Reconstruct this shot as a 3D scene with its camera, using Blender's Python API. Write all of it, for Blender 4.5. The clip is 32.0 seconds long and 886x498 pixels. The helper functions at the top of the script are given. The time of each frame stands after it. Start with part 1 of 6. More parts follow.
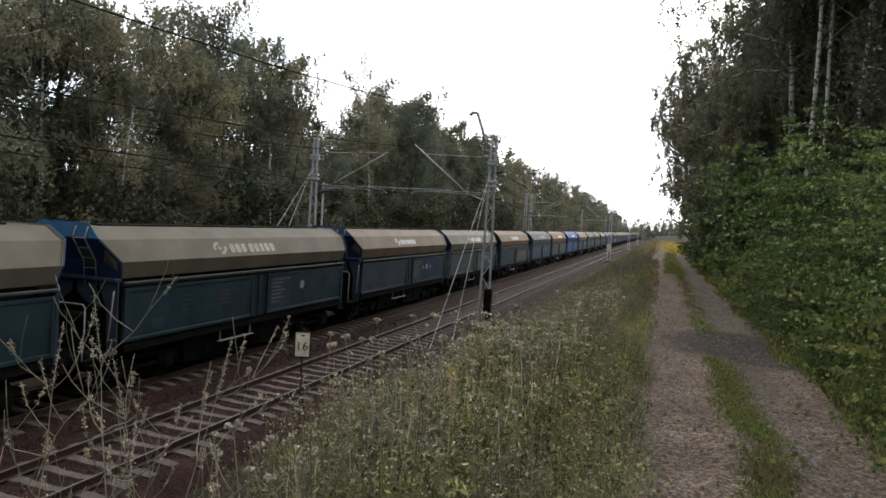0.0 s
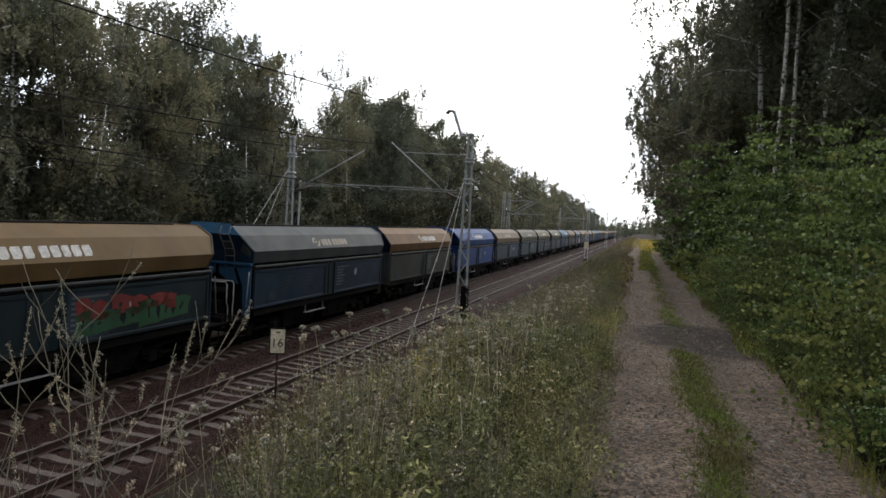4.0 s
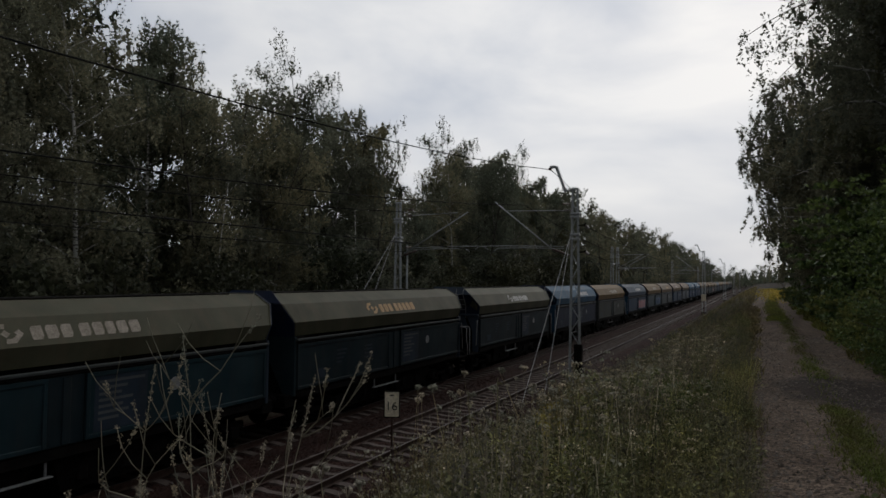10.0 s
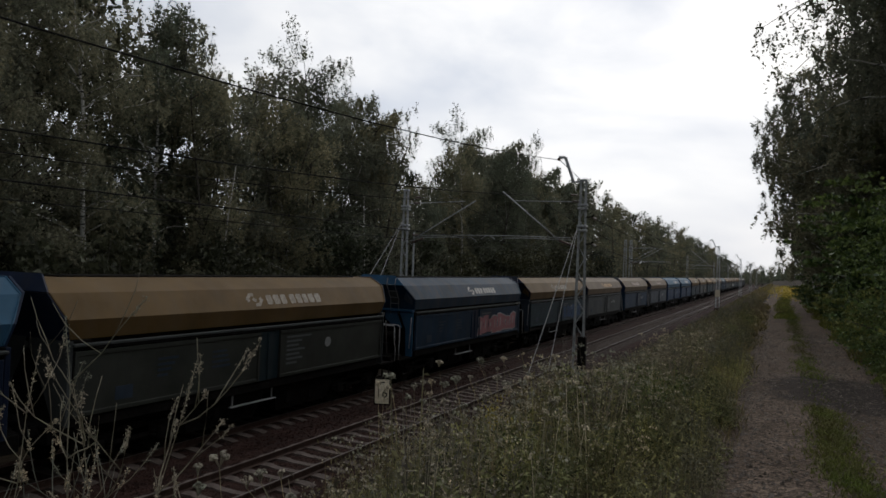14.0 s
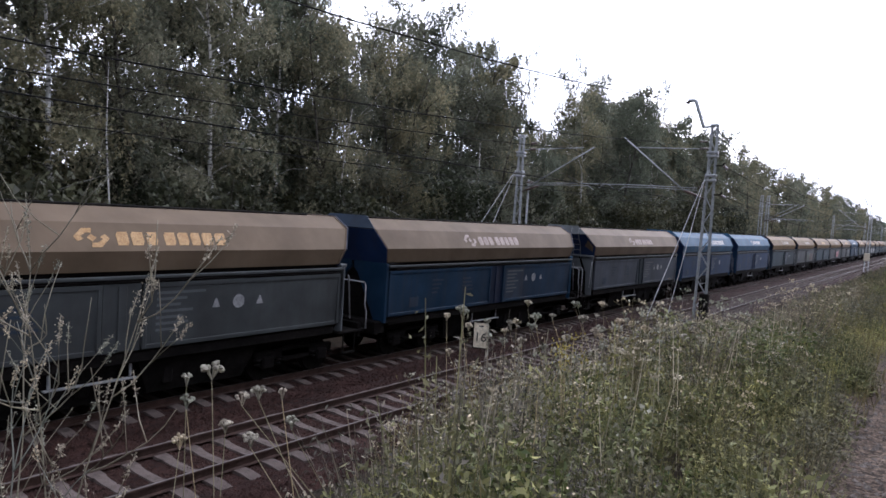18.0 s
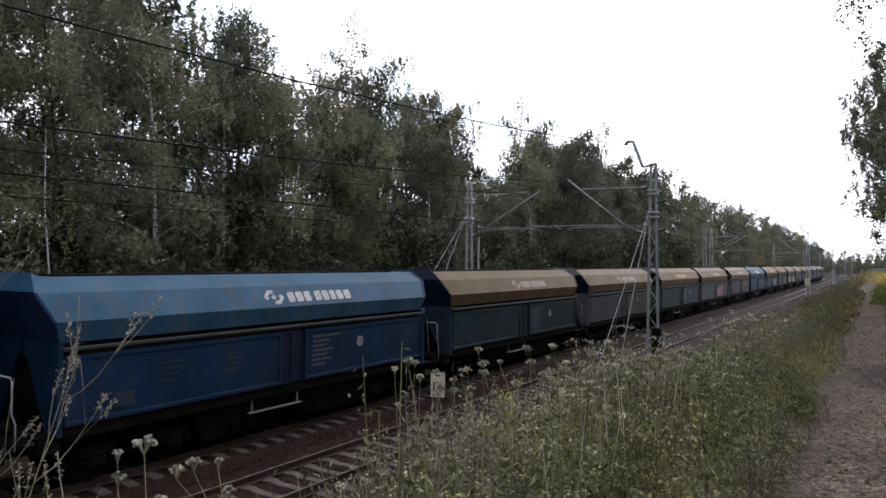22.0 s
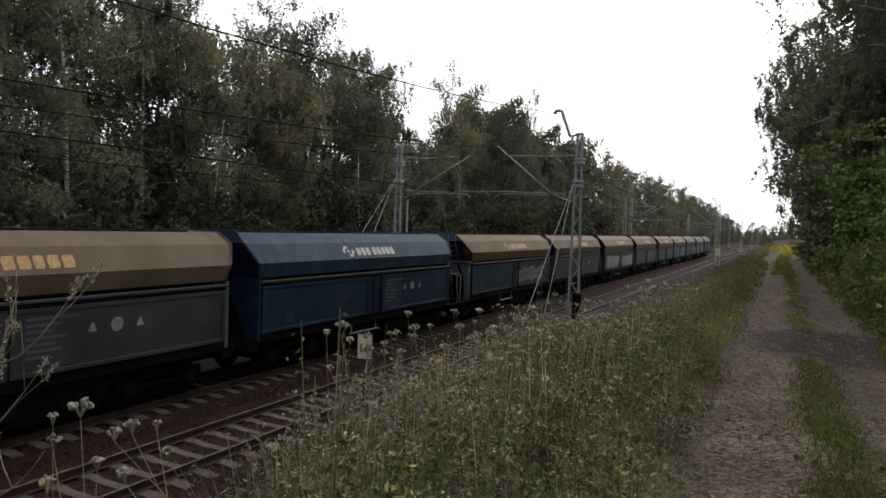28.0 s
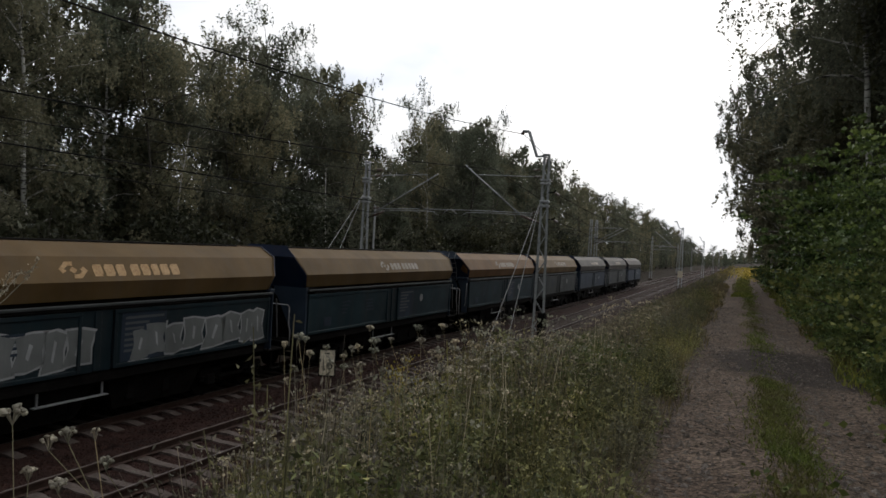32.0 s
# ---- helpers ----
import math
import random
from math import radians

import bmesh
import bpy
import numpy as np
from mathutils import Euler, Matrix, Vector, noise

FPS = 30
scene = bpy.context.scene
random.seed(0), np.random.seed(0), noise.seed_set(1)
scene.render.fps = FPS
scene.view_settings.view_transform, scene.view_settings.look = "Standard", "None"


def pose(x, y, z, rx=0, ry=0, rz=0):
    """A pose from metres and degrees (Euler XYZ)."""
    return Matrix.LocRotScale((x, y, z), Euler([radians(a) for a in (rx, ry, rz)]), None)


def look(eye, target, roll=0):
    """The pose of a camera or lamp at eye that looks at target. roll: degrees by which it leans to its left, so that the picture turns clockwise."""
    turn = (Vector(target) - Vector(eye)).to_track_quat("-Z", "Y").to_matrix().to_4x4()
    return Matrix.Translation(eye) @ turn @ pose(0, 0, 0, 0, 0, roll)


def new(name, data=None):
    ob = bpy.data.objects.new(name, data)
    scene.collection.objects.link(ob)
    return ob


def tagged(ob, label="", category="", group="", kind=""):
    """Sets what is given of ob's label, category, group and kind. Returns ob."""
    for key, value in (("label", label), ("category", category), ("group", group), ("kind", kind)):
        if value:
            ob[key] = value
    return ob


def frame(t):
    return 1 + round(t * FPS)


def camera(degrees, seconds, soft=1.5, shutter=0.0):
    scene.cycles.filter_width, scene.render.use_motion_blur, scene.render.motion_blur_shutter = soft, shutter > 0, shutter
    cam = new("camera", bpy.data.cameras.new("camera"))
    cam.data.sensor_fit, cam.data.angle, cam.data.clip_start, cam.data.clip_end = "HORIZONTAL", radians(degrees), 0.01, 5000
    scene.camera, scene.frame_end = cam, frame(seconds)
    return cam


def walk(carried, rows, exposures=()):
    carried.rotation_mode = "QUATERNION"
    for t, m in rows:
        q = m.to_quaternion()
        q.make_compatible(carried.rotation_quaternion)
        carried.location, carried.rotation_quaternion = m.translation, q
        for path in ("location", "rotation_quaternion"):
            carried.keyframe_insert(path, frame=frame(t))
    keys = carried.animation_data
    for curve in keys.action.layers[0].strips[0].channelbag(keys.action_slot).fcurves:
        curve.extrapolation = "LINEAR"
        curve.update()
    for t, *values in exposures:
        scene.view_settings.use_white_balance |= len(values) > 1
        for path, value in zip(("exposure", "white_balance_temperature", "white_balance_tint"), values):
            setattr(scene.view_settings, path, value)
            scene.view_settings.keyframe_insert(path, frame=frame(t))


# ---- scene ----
cam = camera(66.7, 32.0, 1.6)
PATH = [
    (0, (-0.116, -1.57, 4.871), (-0.727, 0.333, 4.785), 3.4),
    (0.5, (0.012, -1.689, 4.846), (-0.599, 0.213, 4.767), 2.8),
    (1, (0.036, -1.747, 4.86), (-0.567, 0.159, 4.798), 2.7),
    (1.5, (0.051, -1.74, 4.84), (-0.542, 0.168, 4.757), 3.3),
    (2, (0.008, -1.626, 4.833), (-0.578, 0.284, 4.729), 2.3),
    (2.5, (0.044, -1.699, 4.853), (-0.546, 0.209, 4.747), 1.7),
    (3, (0.009, -1.66, 4.837), (-0.59, 0.246, 4.759), 2.0),
    (3.5, (0.009, -1.608, 4.83), (-0.573, 0.305, 4.769), 2.6),
    (4, (0.027, -1.678, 4.833), (-0.525, 0.243, 4.747), 3.3),
    (4.5, (0.017, -1.672, 4.827), (-0.529, 0.25, 4.732), 3.0),
    (6.5, (-0.064, -1.52, 4.789), (-0.64, 0.393, 4.701), 3.9),
    (7, (-0.014, -1.577, 4.779), (-0.546, 0.349, 4.703), 3.6),
    (7.5, (0.015, -1.606, 4.81), (-0.502, 0.325, 4.727), 3.7),
    (8, (-0.044, -1.679, 4.86), (-0.716, 0.205, 4.874), 1.0),
    (8.5, (-0.095, -1.641, 4.802), (-0.891, 0.177, 5.051), -0.7),
    (9, (-0.23, -1.421, 4.751), (-1.15, 0.348, 4.906), -1.5),
    (9.5, (-0.2, -1.428, 4.774), (-1.126, 0.338, 4.925), -1.0),
    (10, (-0.124, -1.494, 4.746), (-0.973, 0.315, 4.831), 0.6),
    (10.5, (-0.132, -1.566, 4.751), (-0.952, 0.257, 4.815), 2.5),
    (11, (-0.145, -1.45, 4.734), (-0.989, 0.363, 4.756), 3.5),
    (11.5, (-0.081, -1.44, 4.731), (-0.9, 0.384, 4.695), 1.5),
    (12, (-0.141, -1.324, 4.741), (-0.925, 0.514, 4.661), -0.6),
    (12.5, (-0.058, -1.512, 4.736), (-0.836, 0.33, 4.694), 0.8),
    (13, (-0.004, -1.27, 4.736), (-0.787, 0.564, 4.887), 3.7),
    (13.5, (0.122, -1.264, 4.756), (-0.808, 0.506, 4.808), 1.9),
    (14, (0.236, -1.196, 4.751), (-0.655, 0.595, 4.801), 2.1),
    (14.5, (0.244, -1.211, 4.704), (-0.635, 0.585, 4.673), 0.7),
    (15, (0.081, -0.782, 4.675), (-1.055, 0.861, 4.57), 1.4),
    (15.5, (0.176, -0.851, 4.682), (-1.089, 0.693, 4.57), 1.5),
    (17.5, (0.322, -0.694, 4.521), (-0.956, 0.842, 4.434), 2.5),
    (18, (0.256, -0.524, 4.539), (-0.929, 1.084, 4.429), 3.7),
    (18.5, (0.241, -0.631, 4.505), (-1.025, 0.911, 4.366), 3.4),
    (19, (0.317, -0.66, 4.571), (-0.965, 0.867, 4.42), 2.2),
    (19.5, (0.299, -0.617, 4.556), (-0.95, 0.943, 4.466), 2.3),
    (20, (0.343, -0.67, 4.55), (-0.906, 0.884, 4.397), 1.9),
    (20.5, (0.327, -0.663, 4.547), (-0.938, 0.88, 4.41), 2.6),
    (21, (0.396, -0.716, 4.55), (-0.827, 0.862, 4.44), 2.3),
    (21.5, (0.373, -0.634, 4.591), (-0.801, 0.984, 4.517), 0.6),
    (22, (0.367, -0.516, 4.573), (-0.714, 1.166, 4.611), 0.5),
    (22.5, (0.404, -0.596, 4.554), (-0.614, 1.122, 4.65), 3.0),
    (23, (0.417, -0.682, 4.566), (-0.566, 1.059, 4.607), 1.8),
    (23.5, (0.446, -0.72, 4.546), (-0.532, 1.024, 4.561), 1.4),
    (24, (0.42, -0.724, 4.565), (-0.538, 1.029, 4.47), 0.9),
    (24.5, (0.444, -0.717, 4.562), (-0.51, 1.038, 4.455), 1.2),
    (25, (0.478, -0.755, 4.601), (-0.454, 1.011, 4.489), 1.7),
    (25.5, (0.464, -0.735, 4.621), (-0.439, 1.046, 4.516), 1.2),
    (27.5, (0.423, -0.715, 4.615), (-0.438, 1.089, 4.542), 1.9),
    (28, (0.371, -0.621, 4.604), (-0.52, 1.168, 4.535), 2.0),
    (28.5, (0.395, -0.692, 4.605), (-0.519, 1.086, 4.552), 2.3),
    (29, (0.4, -0.72, 4.607), (-0.493, 1.07, 4.578), 2.7),
    (29.5, (0.423, -0.722, 4.605), (-0.485, 1.06, 4.573), 2.0),
    (30, (0.364, -0.587, 4.588), (-0.52, 1.207, 4.571), 2.0),
    (30.5, (0.407, -0.686, 4.597), (-0.478, 1.107, 4.587), 3.4),
    (31, (0.402, -0.658, 4.596), (-0.421, 1.164, 4.574), 4.3),
    (31.5, (0.396, -0.665, 4.603), (-0.425, 1.158, 4.575), 3.4),
    (32, (0.389, -0.564, 4.554), (-0.417, 1.266, 4.545), 3.0),
]
EXPOSURES = [
    (0, 0.2, 6500, 10), (1, 0.05, 6500, 10), (3, 0.15, 6500, 10), (4, -0.1, 6500, 10), (7, -0.05, 6500, 10), (7.5, -0.05, 6500, 10), (8.0, -0.1, 6500, 10), (8.5, -0.75, 6500, 10), (9, -1.45, 6500, 10), (10, -1.5, 6500, 10), (10.5, -1.45, 6500, 10), (11, -1.35, 6500, 10), (11.5, -1.0, 6500, 10), (12, -0.85, 6500, 10), (12.5, -0.6, 6500, 10), (13, -0.5, 6500, 10),
    (13.5, -0.8, 6500, 10), (14.2, -1.2, 6500, 10), (15, -0.8, 6400, 10), (17.5, 0.35, 5800, 20), (18, 0.4, 5800, 20), (19, 0.25, 5800, 20), (20, 0.15, 5800, 20), (21.3, 0.25, 5800, 19), (22, 0.0, 6100, 14), (22.5, -0.85, 6400, 11), (23.5, -1.15, 6500, 10), (24, -0.8, 6500, 9), (24.5, -0.4, 6500, 9), (25.5, -0.3, 6600, 10), (28, -0.35, 6600, 11), (29, -0.6, 6500, 10), (32, -0.8, 6600, 10)]
walk(cam, [(t, look(e, g, r)) for t, e, g, r in PATH], EXPOSURES)

# ---- light ----
world = bpy.data.worlds.new("overcast_sky")
scene.world = world
world.use_nodes = True
wn, wl = world.node_tree.nodes, world.node_tree.links
wn.clear()
sky = wn.new("ShaderNodeTexSky")
sky.sky_type, sky.sun_disc = "NISHITA", False
sky.sun_elevation, sky.sun_rotation = radians(34), radians(8)
sky.dust_density = 3.0
geo = wn.new("ShaderNodeTexCoord")
cmap = wn.new("ShaderNodeMapping")
cmap.inputs["Scale"].default_value = (1.6, 1.6, 4.2)
clouds = wn.new("ShaderNodeTexNoise")
clouds.inputs["Scale"].default_value, clouds.inputs["Detail"].default_value = 1.5, 6.0
clouds.inputs["Roughness"].default_value, clouds.inputs["Distortion"].default_value = 0.52, 0.3
ramp = wn.new("ShaderNodeValToRGB")
ramp.color_ramp.elements[0].position, ramp.color_ramp.elements[0].color = 0.36, (0.72, 0.77, 0.86, 1)
ramp.color_ramp.elements[1].position, ramp.color_ramp.elements[1].color = 0.62, (1.10, 1.10, 1.10, 1)
skygain = wn.new("ShaderNodeMix")
skygain.data_type, skygain.blend_type = "RGBA", "MIX"
skygain.inputs[0].default_value = 0.93
scl = wn.new("ShaderNodeVectorMath")
scl.operation = "SCALE"
scl.inputs["Scale"].default_value = 0.11
# the veiled sun stands ahead over the line: the cloud is brightest round it and dimmer behind
SUNWAY = (math.sin(radians(8)) * math.cos(radians(34)), math.cos(radians(8)) * math.cos(radians(34)), math.sin(radians(34)))
dot = wn.new("ShaderNodeVectorMath")
dot.operation = "DOT_PRODUCT"
dot.inputs[1].default_value = SUNWAY
glow = wn.new("ShaderNodeMapRange")
glow.interpolation_type = "SMOOTHSTEP"
glow.inputs["From Min"].default_value, glow.inputs["From Max"].default_value = -0.7, 1.0
glow.inputs["To Min"].default_value, glow.inputs["To Max"].default_value = 0.58, 2.2
wl.new(geo.outputs["Generated"], dot.inputs[0])
wl.new(dot.outputs["Value"], glow.inputs["Value"])
back = wn.new("ShaderNodeBackground")
wl.new(glow.outputs[0], back.inputs["Strength"])
wout = wn.new("ShaderNodeOutputWorld")
wl.new(geo.outputs["Generated"], cmap.inputs["Vector"])
wl.new(cmap.outputs[0], clouds.inputs["Vector"])
wl.new(clouds.outputs["Fac"], ramp.inputs["Fac"])
wl.new(sky.outputs[0], scl.inputs[0])
wl.new(scl.outputs[0], skygain.inputs[6])
wl.new(ramp.outputs["Color"], skygain.inputs[7])
wl.new(skygain.outputs[2], back.inputs["Color"])
wl.new(back.outputs[0], wout.inputs["Surface"])

sun = new("sun", bpy.data.lights.new("sun", "SUN"))
sun.data.energy, sun.data.angle, sun.data.color = 0.7, radians(28), (1.0, 0.97, 0.92)
sun.matrix_world = look(tuple(40 * c for c in SUNWAY), (0, 0, 0))


# ---- materials ----
def nodes_of(name, rough=0.8, metal=0.0, spec=0.3):
    m = bpy.data.materials.new(name)
    m.use_nodes = True
    n, l = m.node_tree.nodes, m.node_tree.links
    b = n["Principled BSDF"]
    b.inputs["Roughness"].default_value, b.inputs["Metallic"].default_value = rough, metal
    b.inputs["Specular IOR Level"].default_value = spec
    return m, n, l, b


def noise_of(n, l, scale, detail=4.0, rough=0.55, stretch=None, coord="Object"):
    tc = n.new("ShaderNodeTexCoord")
    t = n.new("ShaderNodeTexNoise")
    t.inputs["Scale"].default_value, t.inputs["Detail"].default_value, t.inputs["Roughness"].default_value = scale, detail, rough
    if stretch:
        mp = n.new("ShaderNodeMapping")
        mp.inputs["Scale"].default_value = stretch
        l.new(tc.outputs[coord], mp.inputs["Vector"])
        l.new(mp.outputs[0], t.inputs["Vector"])
    else:
        l.new(tc.outputs[coord], t.inputs["Vector"])
    return t.outputs["Fac"]


def ramp_of(n, l, fac, stops):
    r = n.new("ShaderNodeValToRGB")
    e = r.color_ramp.elements
    e[0].position, e[0].color = stops[0][0], (*stops[0][1], 1)
    e[1].position, e[1].color = stops[-1][0], (*stops[-1][1], 1)
    for p, c in stops[1:-1]:
        x = e.new(p)
        x.color = (*c, 1)
    l.new(fac, r.inputs["Fac"])
    return r.outputs["Color"]


def mix_of(n, l, fac, a, b, kind="MIX"):
    x = n.new("ShaderNodeMix")
    x.data_type, x.blend_type = "RGBA", kind
    for sock, v in ((x.inputs[0], fac), (x.inputs[6], a), (x.inputs[7], b)):
        if hasattr(v, "links"):
            l.new(v, sock)
        else:
            sock.default_value = v if not isinstance(v, tuple) else (*v, 1)
    return x.outputs[2]


def bump_of(n, l, b, height, strength, dist=0.02):
    x = n.new("ShaderNodeBump")
    x.inputs["Strength"].default_value, x.inputs["Distance"].default_value = strength, dist
    l.new(height, x.inputs["Height"])
    l.new(x.outputs[0], b.inputs["Normal"])


def painted(name, col, dirt=(0.05, 0.04, 0.03), amount=0.5, rough=0.55, streak=True):
    """Old paint on steel: fading, dust, rust and running stains."""
    m, n, l, b = nodes_of(name, rough, 0.0, 0.12)
    big = noise_of(n, l, 0.9, 5)
    fade = ramp_of(n, l, big, [(0.3, tuple(c * 0.78 for c in col)), (0.7, tuple(min(1, c * 1.18 + 0.008) for c in col))])
    if streak:
        st = noise_of(n, l, 1.6, 5, 0.6, (1.0, 1.6, 0.16))
        f = ramp_of(n, l, st, [(0.44, (0, 0, 0)), (0.72, (amount,) * 3)])
    else:
        f = ramp_of(n, l, noise_of(n, l, 5, 6), [(0.45, (0, 0, 0)), (0.75, (amount,) * 3)])
    c = mix_of(n, l, f, fade, dirt)
    spots = ramp_of(n, l, noise_of(n, l, 14, 5, 0.7), [(0.62, (0, 0, 0)), (0.74, (0.55 * amount,) * 3)])
    c = mix_of(n, l, spots, c, (0.09, 0.045, 0.025))
    l.new(c, b.inputs["Base Color"])
    bump_of(n, l, b, noise_of(n, l, 4, 4), 0.12, 0.03)
    return m


def two_tone(name, a, c, scale=3.0, rough=0.9, spec=0.2, bump=0.4, fine=40.0, dist=0.02):
    m, n, l, b = nodes_of(name, rough, 0.0, spec)
    big = ramp_of(n, l, noise_of(n, l, scale, 6, 0.6), [(0.35, a), (0.68, c)])
    f = ramp_of(n, l, noise_of(n, l, fine, 3, 0.6), [(0.3, (0.62, 0.62, 0.62)), (0.7, (1.25, 1.25, 1.25))])
    l.new(mix_of(n, l, 1.0, big, f, "MULTIPLY"), b.inputs["Base Color"])
    bump_of(n, l, b, noise_of(n, l, fine, 4), bump, dist)
    return m


def leafy(name, a, c, rough=0.6, trans=0.35, spec=0.25, patch=None, clump=0.0):
    """Leaves: each a shade of its own, letting some light through."""
    m, n, l, b = nodes_of(name, rough, 0.0, spec)
    g = n.new("ShaderNodeNewGeometry")
    oi = n.new("ShaderNodeObjectInfo")
    col = ramp_of(n, l, g.outputs["Random Per Island"], [(0.0, a), (0.75, c), (1.0, tuple(min(1, v * 1.35) for v in c))])
    tint = ramp_of(n, l, oi.outputs["Random"], [(0.0, (0.70, 0.78, 0.72)), (0.5, (1.0, 1.0, 0.95)), (1.0, (1.32, 1.22, 1.0))])
    big = ramp_of(n, l, noise_of(n, l, 0.7, 3), [(0.3, (0.70, 0.75, 0.72)), (0.7, (1.25, 1.2, 1.1))])
    k = mix_of(n, l, 1.0, mix_of(n, l, 1.0, col, tint, "MULTIPLY"), big, "MULTIPLY")
    if clump:
        # neighbouring plants differ: dull, fresh and withered ones side by side
        cl = ramp_of(n, l, noise_of(n, l, clump, 3, 0.6), [(0.34, (0.42, 0.43, 0.42)), (0.5, (1.0, 0.98, 0.94)), (0.66, (1.75, 1.66, 1.6))])
        k = mix_of(n, l, 1.0, k, cl, "MULTIPLY")
    if patch:
        f = ramp_of(n, l, noise_of(n, l, 0.55, 4, 0.6), [(0.42, (0, 0, 0)), (0.62, (0.85, 0.85, 0.85))])
        k = mix_of(n, l, f, k, mix_of(n, l, g.outputs["Random Per Island"], tuple(v * 0.55 for v in patch), patch))
    l.new(k, b.inputs["Base Color"])
    t = n.new("ShaderNodeBsdfTranslucent")
    l.new(k, t.inputs["Color"])
    mx = n.new("ShaderNodeMixShader")
    mx.inputs[0].default_value = trans
    l.new(b.outputs[0], mx.inputs[1])
    l.new(t.outputs[0], mx.inputs[2])
    l.new(mx.outputs[0], n["Material Output"].inputs["Surface"])
    return m


# near black: the shade under and inside the wagons is put into this colour
BLACK = two_tone("near_black_steel", (0.004, 0.0036, 0.0033), (0.011, 0.0095, 0.0085), 2.0, 0.9, 0.06, 0.3, 12)
STEEL = two_tone("galvanised_steel", (0.30, 0.32, 0.33), (0.46, 0.48, 0.49), 6, 0.5, 0.45, 0.1, 30)
PALEBAR = two_tone("worn_pale_paint", (0.17, 0.175, 0.18), (0.33, 0.33, 0.33), 8, 0.5, 0.4, 0.1, 40)
GREYBAR = two_tone("worn_grey_paint", (0.11, 0.115, 0.12), (0.2, 0.2, 0.2), 8, 0.5, 0.4, 0.1, 40)
RUST = two_tone("rusty_rail_steel", (0.028, 0.014, 0.010), (0.060, 0.032, 0.023), 5, 0.8, 0.3, 0.4, 60)
RAILTOP = two_tone("running_surface", (0.06, 0.05, 0.047), (0.13, 0.115, 0.108), 3, 0.4, 0.4, 0.05, 60)
CONCRETE = two_tone("sleeper_concrete", (0.055, 0.042, 0.036), (0.125, 0.100, 0.088), 3, 0.9, 0.2, 0.4, 50)
BALLAST = two_tone("rusty_ballast", (0.015, 0.0066, 0.005), (0.040, 0.018, 0.0135), 1.2, 0.95, 0.15, 1.0, 26, 0.06)
STONE = two_tone("ballast_stone", (0.015, 0.0075, 0.006), (0.050, 0.025, 0.019), 5, 0.95, 0.15, 0.5, 50)
SOIL = two_tone("forest_soil", (0.016, 0.012, 0.008), (0.036, 0.027, 0.017), 0.8, 0.95, 0.1, 0.8, 14, 0.05)
GRAVEL = None
PEBBLE = two_tone("pebbles", (0.07, 0.058, 0.048), (0.24, 0.21, 0.185), 9, 0.9, 0.2, 0.3, 60)
BIRCH = None
WIREM = two_tone("dark_wire", (0.008, 0.008, 0.008), (0.02, 0.019, 0.018), 8, 0.8, 0.05, 0.1, 40)
GUYM = two_tone("guy_rope_steel", (0.32, 0.33, 0.33), (0.5, 0.5, 0.5), 8, 0.5, 0.4, 0.1, 40)
CERAM = two_tone("brown_insulator", (0.05, 0.028, 0.02), (0.09, 0.05, 0.035), 8, 0.3, 0.5, 0.05, 40)
SIGNW = two_tone("dirty_cream_enamel", (0.56, 0.49, 0.36), (0.78, 0.70, 0.54), 7, 0.5, 0.4, 0.05, 30)
INK = two_tone("black_lettering", (0.02, 0.02, 0.02), (0.04, 0.04, 0.04), 7, 0.6, 0.3, 0.05, 30)
LOGO = two_tone("pale_logo_paint", (0.34, 0.33, 0.31), (0.50, 0.49, 0.47), 5, 0.6, 0.3, 0.05, 30)
LOGO_O = two_tone("orange_logo_paint", (0.34, 0.20, 0.08), (0.44, 0.28, 0.13), 5, 0.6, 0.3, 0.05, 30)
LOGO_P = two_tone("rosy_logo_paint", (0.24, 0.185, 0.155), (0.36, 0.285, 0.245), 5, 0.6, 0.3, 0.05, 30)
LOGO_F = two_tone("faded_logo_paint", (0.20, 0.17, 0.13), (0.30, 0.26, 0.21), 5, 0.6, 0.3, 0.05, 30)
BARK = two_tone("grey_bark", (0.045, 0.04, 0.032), (0.11, 0.10, 0.085), 4, 0.95, 0.1, 0.7, 22, 0.03)


def birch_bark():
    m, n, l, b = nodes_of("birch_bark", 0.75, 0, 0.2)
    base = ramp_of(n, l, noise_of(n, l, 2.2, 4), [(0.3, (0.34, 0.33, 0.30)), (0.7, (0.62, 0.61, 0.57))])
    marks = ramp_of(n, l, noise_of(n, l, 3.0, 4, 0.6, (1.2, 1.2, 3.4)), [(0.52, (0, 0, 0)), (0.60, (1, 1, 1))])
    l.new(mix_of(n, l, marks, base, (0.035, 0.032, 0.03)), b.inputs["Base Color"])
    bump_of(n, l, b, noise_of(n, l, 12, 3), 0.3)
    return m


BIRCH = birch_bark()


